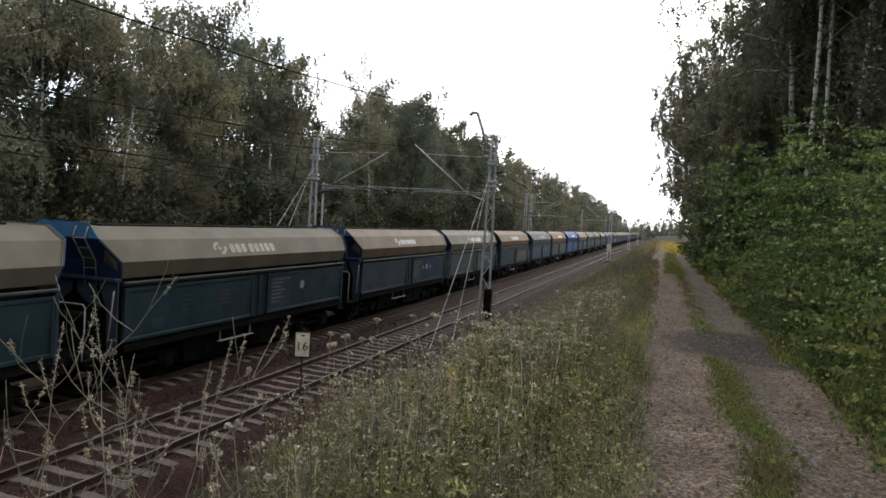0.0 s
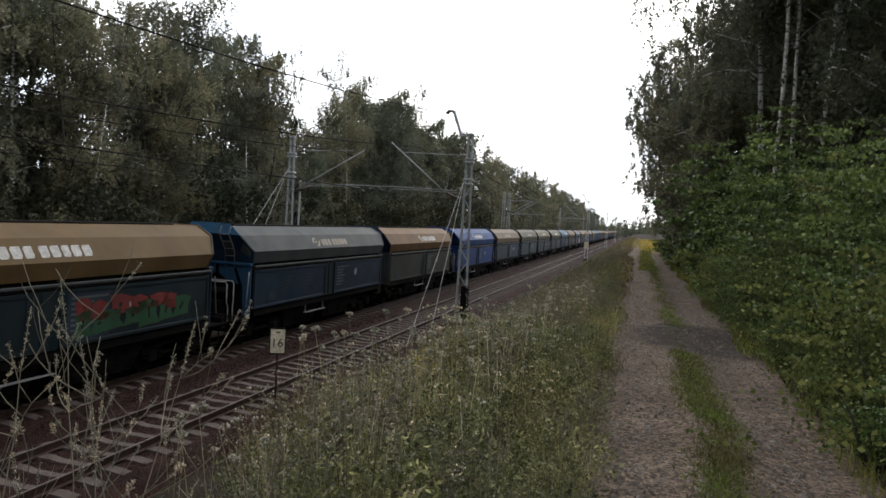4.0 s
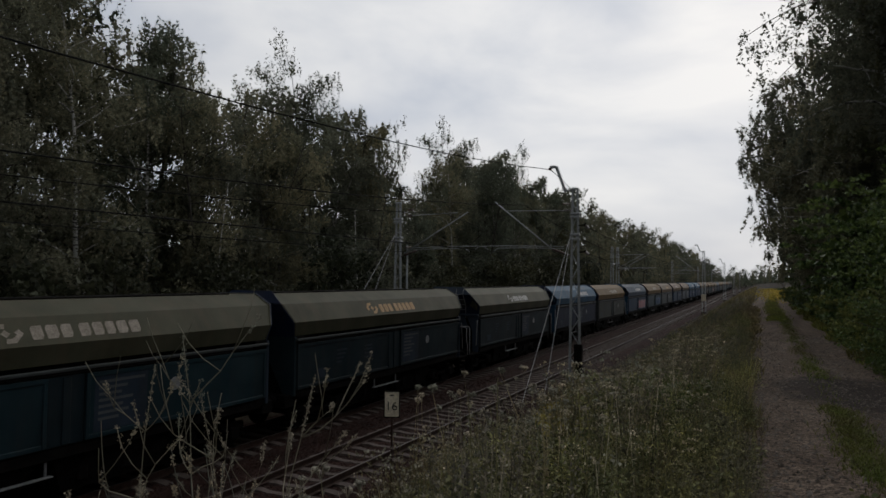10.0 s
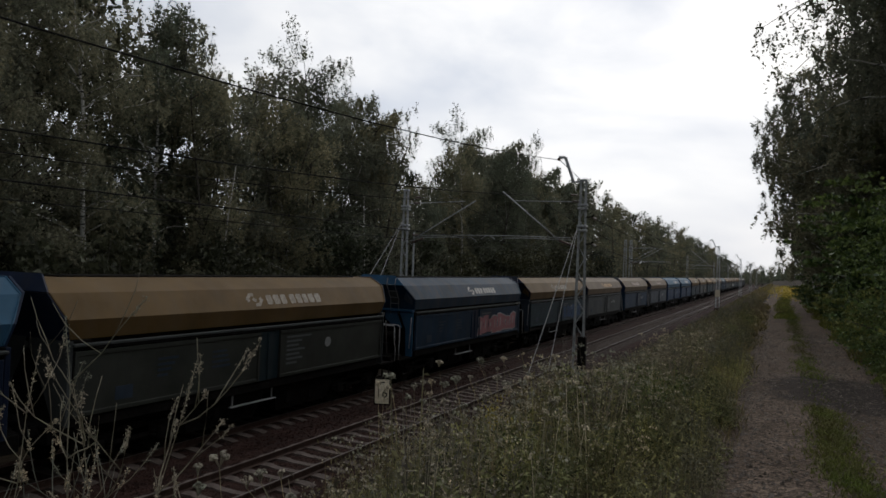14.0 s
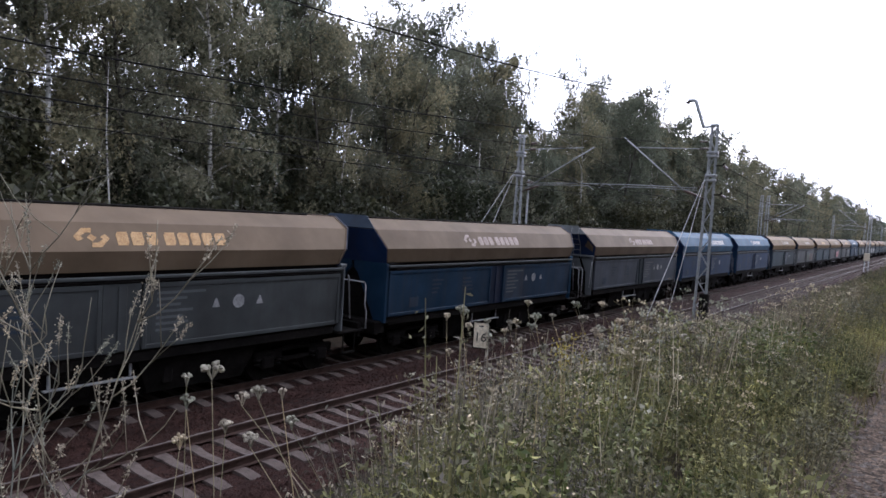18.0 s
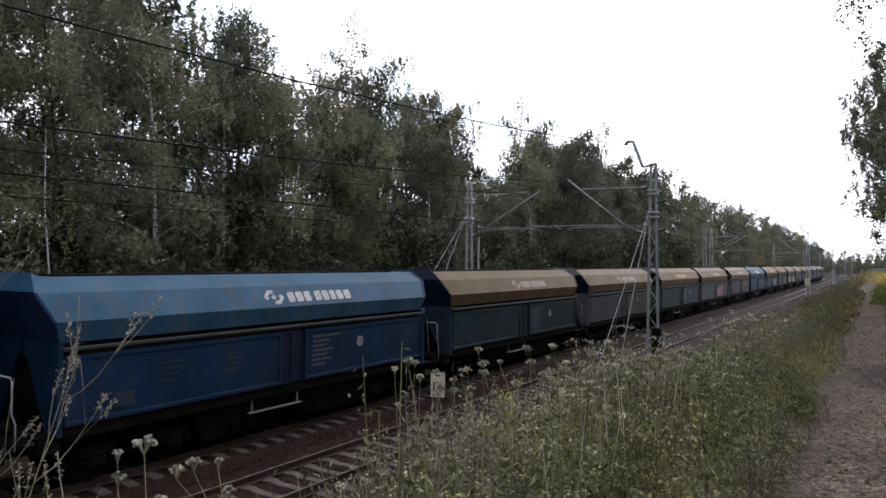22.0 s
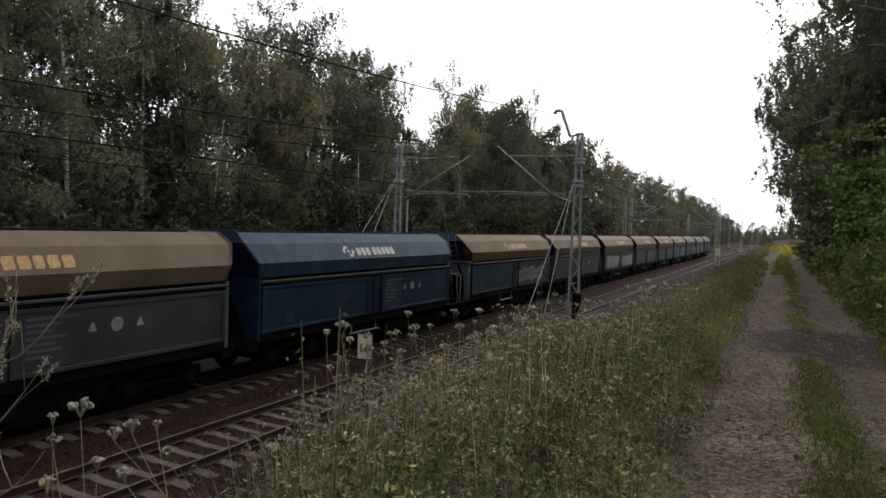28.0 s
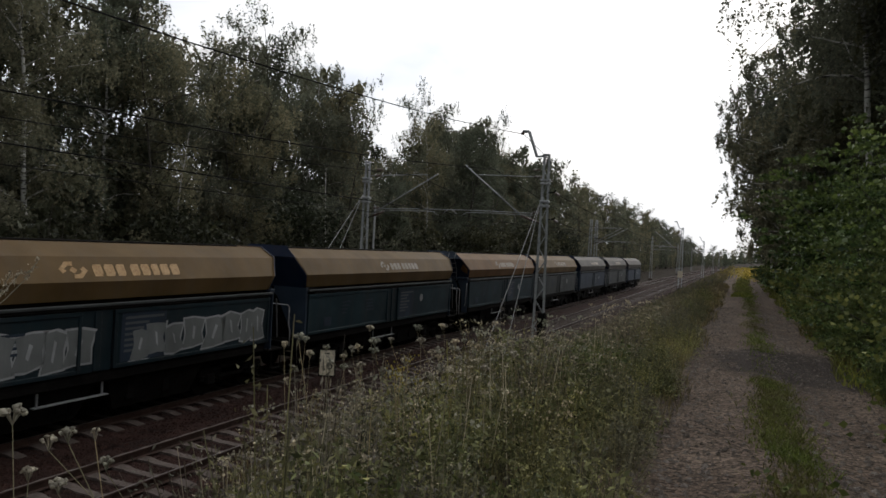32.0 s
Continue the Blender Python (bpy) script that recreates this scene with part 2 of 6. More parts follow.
def gravel():
    """Trodden grey-brown gravel: stones of two sizes, pale dust in the ruts and a damp dark stain across."""
    m, n, l, b = nodes_of("grey_gravel", 0.95, 0, 0.12)
    base = ramp_of(n, l, noise_of(n, l, 1.3, 6, 0.65), [(0.33, (0.064, 0.048, 0.037)), (0.68, (0.120, 0.094, 0.074))])
    tc = n.new("ShaderNodeTexCoord")
    cells = []
    for sc_, lo, hi in ((34, 0.5, 1.7), (85, 0.7, 1.4)):
        v = n.new("ShaderNodeTexVoronoi")
        v.inputs["Scale"].default_value = sc_
        l.new(tc.outputs["Object"], v.inputs["Vector"])
        r = n.new("ShaderNodeSeparateColor")
        l.new(v.outputs["Color"], r.inputs[0])
        base = mix_of(n, l, 1.0, base, ramp_of(n, l, r.outputs[0], [(0.1, (lo, lo, lo)), (0.9, (hi, hi * 0.98, hi * 0.96))]), "MULTIPLY")
        cells.append(v.outputs["Distance"])
    mp = n.new("ShaderNodeMapping")
    mp.inputs["Location"].default_value, mp.inputs["Scale"].default_value = (-0.85, -4.9, -1.2), (0.66, 0.46, 0.4)
    l.new(tc.outputs["Object"], mp.inputs["Vector"])
    gr = n.new("ShaderNodeTexGradient")
    gr.gradient_type = "SPHERICAL"
    l.new(mp.outputs[0], gr.inputs["Vector"])
    rag = n.new("ShaderNodeMath")
    rag.operation = "MULTIPLY"
    l.new(gr.outputs["Fac"], rag.inputs[0])
    l.new(ramp_of(n, l, noise_of(n, l, 3.0, 5, 0.65), [(0.35, (0.4, 0.4, 0.4)), (0.6, (2.2, 2.2, 2.2))]), rag.inputs[1])
    base = mix_of(n, l, ramp_of(n, l, rag.outputs[0], [(0.12, (0, 0, 0)), (0.5, (0.9, 0.9, 0.9))]), base, (0.032, 0.026, 0.023))
    l.new(base, b.inputs["Base Color"])
    bump_of(n, l, b, cells[0], 0.6, 0.02)
    return m


GRAVEL = gravel()
LEAF_BIRCH = leafy("birch_leaves", (0.118, 0.121, 0.098), (0.192, 0.196, 0.160), 0.7, 0.5, 0.12)
# undergrowth leaves: the shade below the birches is put into the colour
LEAF_UNDER = leafy("shade_dark_undergrowth_leaves", (0.024, 0.027, 0.016), (0.058, 0.062, 0.040), 0.6, 0.3)
# darker copy of the tree leaves, with the wood's shade in its colour
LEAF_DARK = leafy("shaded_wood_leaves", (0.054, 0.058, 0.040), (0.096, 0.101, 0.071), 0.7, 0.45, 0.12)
LEAF_BUSH = leafy("maple_bush_leaves", (0.018, 0.040, 0.011), (0.135, 0.190, 0.064), 0.45, 0.3, 0.4)
LEAF_LIME = leafy("young_yellow_green_leaves", (0.058, 0.082, 0.026), (0.150, 0.170, 0.064), 0.55, 0.35)
LEAF_WEED = leafy("weed_leaves", (0.042, 0.050, 0.022), (0.258, 0.268, 0.128), 0.7, 0.15, patch=(0.190, 0.172, 0.128), clump=1.5)
GRASSM = leafy("meadow_grass", (0.074, 0.070, 0.036), (0.245, 0.218, 0.118), 0.75, 0.15, patch=(0.20, 0.165, 0.115), clump=1.1)
GRASSD = leafy("dry_grass", (0.15, 0.125, 0.075), (0.30, 0.26, 0.17), 0.8, 0.3)
GRASSG = leafy("short_track_grass", (0.070, 0.095, 0.020), (0.190, 0.215, 0.050), 0.75, 0.3, patch=(0.15, 0.13, 0.05))
SILVER = leafy("silvery_weed", (0.125, 0.12, 0.112), (0.25, 0.242, 0.23), 0.8, 0.1)
FLOWER = leafy("faded_flowers", (0.26, 0.24, 0.20), (0.50, 0.46, 0.40), 0.9, 0.2)
SEED = leafy("dry_seed_heads", (0.22, 0.195, 0.175), (0.44, 0.40, 0.36), 0.9, 0.15)
WEED_B = leafy("olive_brown_weeds", (0.044, 0.038, 0.033), (0.265, 0.236, 0.208), 0.75, 0.15, patch=(0.225, 0.198, 0.178), clump=1.3)
MUGWORT = leafy("silver_grey_weeds", (0.085, 0.084, 0.078), (0.270, 0.262, 0.245), 0.8, 0.15, clump=1.7)
STALK = leafy("dry_stalks", (0.16, 0.13, 0.085), (0.28, 0.24, 0.17), 0.8, 0.1)
YELLOW = leafy("yellow_flowers", (0.25, 0.20, 0.04), (0.42, 0.34, 0.08), 0.7, 0.3)


# ---- mesh building ----
class MB:
    """A mesh put together from simple shaped pieces."""

    def __init__(self):
        self.v, self.f = [], []

    def add(self, vs, fs):
        k = len(self.v)
        self.v += [tuple(p) for p in vs]
        self.f += [tuple(i + k for i in f) for f in fs]
        return self

    def box(self, x0, x1, y0, y1, z0, z1):
        vs = [(x, y, z) for z in (z0, z1) for y in (y0, y1) for x in (x0, x1)]
        return self.add(vs, [(0, 2, 3, 1), (4, 5, 7, 6), (0, 1, 5, 4), (2, 6, 7, 3), (0, 4, 6, 2), (1, 3, 7, 5)])

    def cbox(self, x0, x1, y0, y1, z0, z1, c=0.015):
        """A box with chamfered edges."""
        bm = bmesh.new()
        m = Matrix.Translation(((x0 + x1) / 2, (y0 + y1) / 2, (z0 + z1) / 2)) @ Matrix.Diagonal((x1 - x0, y1 - y0, z1 - z0, 1))
        bmesh.ops.create_cube(bm, size=1, matrix=m)
        bmesh.ops.bevel(bm, geom=bm.edges[:], offset=c, segments=1, affect="EDGES")
        bm.verts.index_update()
        self.add([v.co[:] for v in bm.verts], [[v.index for v in f.verts] for f in bm.faces])
        bm.free()
        return self

    def prism(self, prof, y0, y1):
        """A profile of (x, z) drawn out along y."""
        n = len(prof)
        vs = [(x, y0, z) for x, z in prof] + [(x, y1, z) for x, z in prof]
        fs = [(i, (i + 1) % n, n + (i + 1) % n, n + i) for i in range(n)]
        return self.add(vs, fs + [tuple(range(n))[::-1], tuple(range(n, 2 * n))])

    def tube(self, pts, radii, n=6):
        pts = [Vector(p) for p in pts]
        if not hasattr(radii, "__len__"):
            radii = [radii] * len(pts)
        vs, fs = [], []
        for i, p in enumerate(pts):
            d = (pts[min(i + 1, len(pts) - 1)] - pts[max(i - 1, 0)]).normalized()
            a = d.cross(Vector((0, 0, 1)) if abs(d.z) < 0.9 else Vector((1, 0, 0))).normalized()
            b = d.cross(a)
            for j in range(n):
                w = 2 * math.pi * j / n
                vs.append(p + radii[i] * (math.cos(w) * a + math.sin(w) * b))
        for i in range(len(pts) - 1):
            for j in range(n):
                fs.append((i * n + j, i * n + (j + 1) % n, (i + 1) * n + (j + 1) % n, (i + 1) * n + j))
        fs += [tuple(range(n))[::-1], tuple(range(len(vs) - n, len(vs)))]
        return self.add(vs, fs)

    def blob(self, c, rx, ry, rz, n=8, rings=5, wob=0.0, rng=random):
        vs, fs = [(c[0], c[1], c[2] - rz)], []
        for i in range(1, rings):
            a = math.pi * i / rings - math.pi / 2
            for j in range(n):
                w = 2 * math.pi * j / n
                k = 1 + wob * rng.uniform(-1, 1)
                vs.append((c[0] + rx * k * math.cos(a) * math.cos(w), c[1] + ry * k * math.cos(a) * math.sin(w), c[2] + rz * k * math.sin(a)))
        vs.append((c[0], c[1], c[2] + rz))
        for j in range(n):
            fs.append((0, 1 + (j + 1) % n, 1 + j))
            fs.append((len(vs) - 1, len(vs) - 1 - n + j, len(vs) - 1 - n + (j + 1) % n))
        for i in range(rings - 2):
            for j in range(n):
                a, b = 1 + i * n + j, 1 + i * n + (j + 1) % n
                fs.append((a, b, b + n, a + n))
        return self.add(vs, fs)

    def mesh(self, name, smooth=False):
        me = bpy.data.meshes.new(name)
        me.from_pydata(self.v, [], self.f)
        if smooth:
            me.polygons.foreach_set("use_smooth", [True] * len(me.polygons))
        me.update()
        return me


def part(name, shape, mat, parent=None, label="", smooth=False, at=None):
    """Links a shape (or a mesh that is there already) as one mesh object under its thing."""
    me = shape.mesh(name, smooth) if isinstance(shape, MB) else shape
    if not me.materials:
        me.materials.append(mat)
    ob = new(name, me)
    if me.materials[0] is not mat:
        ob.material_slots[0].link = "OBJECT"
        ob.material_slots[0].material = mat
    if parent:
        ob.parent = parent
    if at:
        ob.matrix_basis = at
    if label:
        tagged(ob, label)
    return ob


def thing(name, label, category, group="", at=None, kind=""):
    ob = tagged(new(name), label, category, group, kind)
    if at:
        ob.matrix_basis = at
    return ob


def fast_mesh(name, verts, sides):
    """verts: array of k*sides points, each run of sides points one face."""
    verts = np.asarray(verts, dtype=np.float32).reshape(-1, 3)
    k = len(verts) // sides
    me = bpy.data.meshes.new(name)
    me.vertices.add(len(verts))
    me.vertices.foreach_set("co", verts.ravel())
    me.loops.add(len(verts))
    me.loops.foreach_set("vertex_index", np.arange(len(verts), dtype=np.int32))
    me.polygons.add(k)
    me.polygons.foreach_set("loop_start", np.arange(0, len(verts), sides, dtype=np.int32))
    me.update(calc_edges=True)
    me.validate()
    return me


RNG = np.random.default_rng(7)


def unit(v):
    return v / np.maximum(np.linalg.norm(v, axis=-1, keepdims=True), 1e-9)


def leaf_quads(c, size, droop=0.0, wide=0.55, flat=0.0):
    """Leaf-shaped quads at the places c: random turns, hanging by droop, lying flat by flat."""
    n = len(c)
    a = RNG.normal(size=(n, 3))
    a[:, 2] = a[:, 2] * (1 - flat) - droop
    a = unit(a)
    r = RNG.normal(size=(n, 3))
    r[:, 2] *= 1 - flat
    b = unit(np.cross(a, unit(r)))
    s = (np.asarray(size) * RNG.uniform(0.65, 1.3, n))[:, None]
    bend = unit(np.cross(a, b)) * s * 0.12
    q = np.stack([c - a * s * 0.5, c + b * s * wide * 0.5 + bend, c + a * s * 0.5, c - b * s * wide * 0.5 + bend], 1)
    return q


def leaf_tris(c, size, droop=0.0, wide=0.7):
    """Small pointed leaves, one triangle each, for crowns seen from afar."""
    n = len(c)
    a = RNG.normal(size=(n, 3))
    a[:, 2] -= droop
    a = unit(a)
    b = unit(np.cross(a, RNG.normal(size=(n, 3))))
    s = (np.asarray(size) * RNG.uniform(0.6, 1.35, n))[:, None]
    return np.stack([c - b * s * wide * 0.5 - a * s * 0.4, c + b * s * wide * 0.5 - a * s * 0.4, c + a * s * 0.6], 1)


def blades(base, height, width, lean=0.35):
    """Grass blades: two-piece, tapering and bending over; returned as quads."""
    n = len(base)
    w = RNG.uniform(0, 2 * np.pi, n)
    side = np.stack([np.cos(w), np.sin(w), np.zeros(n)], 1)
    w2 = RNG.uniform(0, 2 * np.pi, n)
    d = np.stack([np.cos(w2), np.sin(w2), np.zeros(n)], 1)
    h = (np.asarray(height) * RNG.uniform(0.55, 1.25, n))[:, None]
    k = (lean * RNG.uniform(0.2, 1.6, n))[:, None]
    up = np.array([[0, 0, 1.0]])
    wd = (np.asarray(width) * RNG.uniform(0.6, 1.3, n))[:, None]
    m1 = base + h * (0.55 * up + 0.30 * k * d)
    tip = base + h * (0.97 * up + 1.0 * k * d)
    q1 = np.stack([base - side * wd * 0.5, base + side * wd * 0.5, m1 + side * wd * 0.4, m1 - side * wd * 0.4], 1)
    q2 = np.stack([m1 - side * wd * 0.4, m1 + side * wd * 0.4, tip + side * wd * 0.06, tip - side * wd * 0.06], 1)
    return np.concatenate([q1, q2], 0)


# ---- ground ----
PROFILE_X = [-3000, -120, -40, -26, -21, -18.5, -17, -8.3, -7.4, -6.4, -5.0, -3.4, -2.0, -1.1, -0.5, 1.9, 2.6, 4.5, 9, 60, 3000]
PROFILE_Z = [1.5, 1.5, 1.2, 0.9, 0.5, -0.35, -0.45, -0.45, -0.1, 0.35, 0.95, 1.75, 2.5, 2.95, 3.03, 3.03, 3.1, 3.5, 3.7, 3.7, 3.7]


def ground_z(x, y):
    return np.interp(x, PROFILE_X, PROFILE_Z) + 0.06 * np.sin(x * 1.7 + y * 0.6) * np.clip((np.abs(x - 0.65) - 1.4) / 1.5, 0, 1) * (np.abs(x + 12.7) > 4.6)


def sheet(name, xs, ys, zf, mat, kind="structure", label="", category=""):
    X, Y = np.meshgrid(xs, ys)
    Z = zf(X, Y)
    nx, ny = len(xs), len(ys)
    i = np.arange((nx - 1) * (ny - 1))
    a = (i // (nx - 1)) * nx + i % (nx - 1)
    me = bpy.data.meshes.new(name)
    me.from_pydata(np.stack([X.ravel(), Y.ravel(), Z.ravel()], 1).tolist(), [], np.stack([a, a + 1, a + nx + 1, a + nx], 1).tolist())
    me.polygons.foreach_set("use_smooth", [True] * len(me.polygons))
    me.materials.append(mat)
    return tagged(new(name, me), label, category, "", kind)


gx = np.unique(np.concatenate([[-3000, -800, -250, -120, -60, -40, -32], np.arange(-28, 10, 0.5), [12, 16, 25, 60, 150, 600, 3000], PROFILE_X]))
gy = np.unique(np.concatenate([[-900, -300, -120, -50, -25], np.arange(-12, 60, 1.0), np.arange(60, 140, 4), [160, 200, 300, 450, 700, 1200, 2000, 3500]]))
sheet("ground", gx, gy, lambda x, y: ground_z(x, y) - 0.02 - 0.14 * ((x > -0.45) & (x < 1.8) & (y < 125)), SOIL, label="dark soil of a railway bank and wood floor", category="ground")


def road_x(y):
    return 0.008 * np.clip(np.asarray(y) - 45, 0, 400) ** 1.2


def road_z(x, y):
    u = x - road_x(y)
    rut = -0.045 * np.exp(-((u + 0.12) / 0.28) ** 2) - 0.045 * np.exp(-((u - 1.32) / 0.28) ** 2) + 0.03 * np.exp(-((u - 0.66) / 0.22) ** 2)
    return 3.05 + rut + 0.012 * np.sin(y * 2.3 + x * 4) + 0.012 * np.sin(y * 0.9 - x * 3)


rxs, rys = np.linspace(-0.58, 1.95, 26), np.concatenate([np.arange(-30, 30, 0.4), np.arange(30, 130, 2.0)])
X, Y = np.meshgrid(rxs, rys)
me = bpy.data.meshes.new("dirt_road")
edge = (np.abs(X - 0.685) > 1.2)
XX = X + road_x(Y) + edge * 0.05 * np.sin(Y * 1.3 + X)
i = np.arange((len(rxs) - 1) * (len(rys) - 1))
a = (i // (len(rxs) - 1)) * len(rxs) + i % (len(rxs) - 1)
me.from_pydata(np.stack([XX.ravel(), Y.ravel(), (road_z(XX, Y) - edge * 0.03).ravel()], 1).tolist(), [], np.stack([a, a + 1, a + len(rxs) + 1, a + len(rxs)], 1).tolist())
me.polygons.foreach_set("use_smooth", [True] * len(me.polygons))
me.materials.append(GRAVEL)
tagged(new("road", me), "rutted grey gravel farm track beside the railway", "road", "", "structure")

# loose stones on the wheel ruts
n = 15000
py = 1.5 + 22 * RNG.random(n) ** 1.8
px = np.where(RNG.random(n) < 0.5, RNG.normal(-0.12, 0.34, n), RNG.normal(1.22, 0.34, n))
px = np.clip(px, -0.6, 1.75)
c = np.stack([px, py, road_z(px, py) + 0.004], 1)
s = 0.005 + 0.026 * RNG.random(n) ** 3
oct_v = np.array([[1, 0, 0], [0, 1, 0], [-1, 0, 0], [0, -1, 0], [0, 0, 0.7], [0, 0, -0.5]])
oct_f = [(0, 1, 4), (1, 2, 4), (2, 3, 4), (3, 0, 4), (1, 0, 5), (2, 1, 5), (3, 2, 5), (0, 3, 5)]


def stones(name, c, s, mat, label):
    w = RNG.uniform(0, 6.28, len(c))
    v = oct_v[None] * (s[:, None, None] * RNG.uniform(0.6, 1.3, (len(c), 6, 1)))
    r = np.stack([v[..., 0] * np.cos(w)[:, None] - v[..., 1] * np.sin(w)[:, None], v[..., 0] * np.sin(w)[:, None] + v[..., 1] * np.cos(w)[:, None], v[..., 2]], -1) + c[:, None]
    tri = r[:, np.array(oct_f)].reshape(-1, 3)
    me = fast_mesh(name, tri, 3)
    me.materials.append(mat)
    return tagged(new(name, me), label, "stones", "", "stuff")


stones("road_pebbles", c, s, PEBBLE, "loose grey pebbles on the gravel track")

# ---- railway tracks ----
bed = MB().prism([(-7.75, -0.5), (-8.35, -0.215), (-11.75, -0.215), (-12.07, -0.26), (-12.4, -0.215), (-15.75, -0.215), (-16.6, -0.5)][::-1], -80, 620)
tagged(part("ballast", bed, BALLAST), "rust-brown crushed stone bed under both tracks", "ballast", "", "structure")
n = 15000
by = 3 + 28 * RNG.random(n) ** 1.6
bx = RNG.uniform(-13.2, -7.7, n)
bz = np.interp(bx, [-8.35, -7.75], [-0.215, -0.5]) + 0.0
c = np.stack([bx, by, np.where(bx > -8.35, np.interp(bx, [-8.35, -7.75], [-0.215, -0.5]), -0.215)], 1)
stones("ballast_stones", c, RNG.uniform(0.022, 0.05, n), STONE, "rust-brown ballast stones between the sleepers")

RAIL = [(-0.0635, -0.172), (0.0635, -0.172), (0.0635, -0.16), (0.012, -0.142), (0.010, -0.045), (0.034, -0.034), (0.034, -0.006), (0.028, 0.0), (-0.028, 0.0), (-0.034, -0.006), (-0.034, -0.034), (-0.010, -0.045), (-0.012, -0.142), (-0.0635, -0.16)]
rail_me = MB().prism(RAIL, -80, 620).mesh("rail")
shine_me = MB().box(-0.022, 0.022, -80, 620, 0.0005, 0.002).mesh("running_surface")
SLEEPER = MB()
for xa, za, xb, zb in ((-1.3, -0.20, -1.05, -0.165), (-1.05, -0.165, -0.45, -0.165), (-0.45, -0.165, -0.25, -0.19), (-0.25, -0.19, 0.25, -0.19), (0.25, -0.19, 0.45, -0.165), (0.45, -0.165, 1.05, -0.165), (1.05, -0.165, 1.3, -0.20)):
    w = 0.12 if abs(xa + xb) > 0.9 else 0.095
    SLEEPER.add([(xa, -0.14, -0.36), (xb, -0.14, -0.36), (xb, 0.14, -0.36), (xa, 0.14, -0.36), (xa, -w, za), (xb, -w, zb), (xb, w, zb), (xa, w, za)],
                [(0, 1, 5, 4), (1, 2, 6, 5), (2, 3, 7, 6), (3, 0, 4, 7), (4, 5, 6, 7)])
sleeper_me = SLEEPER.mesh("sleeper")
TRACKS = []
for tx, tl in ((-10.07, "near empty railway track with concrete sleepers and rusty rails"), (-14.07, "railway track under the passing train with concrete sleepers")):
    tr = thing("railway_track", tl, "railway track", "pair of tracks", pose(tx, 0, 0), "structure")
    TRACKS.append(tr)
    for sx in (-0.7525, 0.7525):
        r = part("rail", rail_me, RUST, tr, at=pose(sx, 0, 0))
        part("running_surface", shine_me, RAILTOP, r, "worn bright rail head")

# ---- hopper wagons ----
LIDS = dict(tan=(0.1150, 0.0850, 0.0570), greytan=(0.0918, 0.0809, 0.0607), ochre=(0.1017, 0.0644, 0.0271), orange=(0.1116, 0.0574, 0.0197), brown=(0.0765, 0.0470, 0.0213),
            blue=(0.0072, 0.0452, 0.1517), lightblue=(0.0290, 0.0760, 0.1260), slateblue=(0.0300, 0.0480, 0.0720), steel=(0.0153, 0.0426, 0.0730), greyblue=(0.0486, 0.0574, 0.0607), olive=(0.0580, 0.0575, 0.0370), grey=(0.0630, 0.0583, 0.0533))
BODIES = dict(pearl=(0.0554, 0.0646, 0.0774), pale=(0.1176, 0.1275, 0.1320), sky=(0.0252, 0.0723, 0.1320), royal=(0.0060, 0.0265, 0.0620), endblue=(0.0134, 0.0272, 0.0704), slate=(0.0124, 0.0265, 0.0476), teal=(0.0131, 0.0300, 0.0375), blue=(0.0075, 0.0250, 0.0500), navy=(0.0048, 0.0118, 0.0303), grey=(0.0496, 0.0544, 0.0548), greyblue=(0.0310, 0.0432, 0.0613), olive=(0.0317, 0.0342, 0.0289), darkteal=(0.0097, 0.0195, 0.0246), brightblue=(0.0070, 0.0450, 0.1500))


def vivid(c, k):
    g = sum(c) / 3
    return tuple(max(0.003, g + k * (v - g)) for v in c)


LIDM = {k: painted("lid_" + k, vivid(v, 1.12), (0.10, 0.075, 0.05), 0.4, 0.6) for k, v in LIDS.items()}
BODYM = {k: painted("body_" + k, vivid(tuple(0.88 * u for u in v), 1.22), (0.03, 0.028, 0.027), 0.4, 0.6) for k, v in BODIES.items()}
SPRAY = {k: painted("spray_" + k, v, (0.06, 0.06, 0.06), 0.25, 0.5) for k, v in dict(white=(0.34, 0.35, 0.35), dull=(0.085, 0.092, 0.095), silver=(0.17, 0.18, 0.175), red=(0.17, 0.035, 0.03), pink=(0.34, 0.15, 0.16), green=(0.03, 0.085, 0.042), blue=(0.010, 0.045, 0.110), black=(0.015, 0.015, 0.02), brown=(0.055, 0.032, 0.024)).items()}

LID_HALF = 5.8
lid_prof = [(1.34, 2.95), (1.43, 3.36), (1.08, 3.90), (0.52, 4.20), (-0.82, 4.20), (-1.38, 3.90), (-1.70, 3.36), (-1.60, 2.95)]
M = {}
# A wagon has one end with a platform, where the lid is shorter, and one plain end.
ENDS = {("front", "open"): (5.75, 5.88, 6.25, 6.05), ("front", "plain"): (6.38, 6.52, 6.72, 6.52), ("rear", "open"): (5.62, 5.80, 6.15, 6.22), ("rear", "plain"): (6.30, 6.42, 6.76, 6.82)}


def lid_y(side, kind):
    return lambda z: (-1 if side == "front" else 1) * float(np.interp(z, [2.9, 3.36, 3.90, 4.28], ENDS[side, kind]))


def lid_solid(prof, y0, y1):
    n = len(prof)
    return MB().add([(x, y0(z), z) for x, z in prof] + [(x, y1(z), z) for x, z in prof], [(i, (i + 1) % n, n + (i + 1) % n, n + i) for i in range(n)] + [tuple(range(n))[::-1], tuple(range(n, 2 * n))])


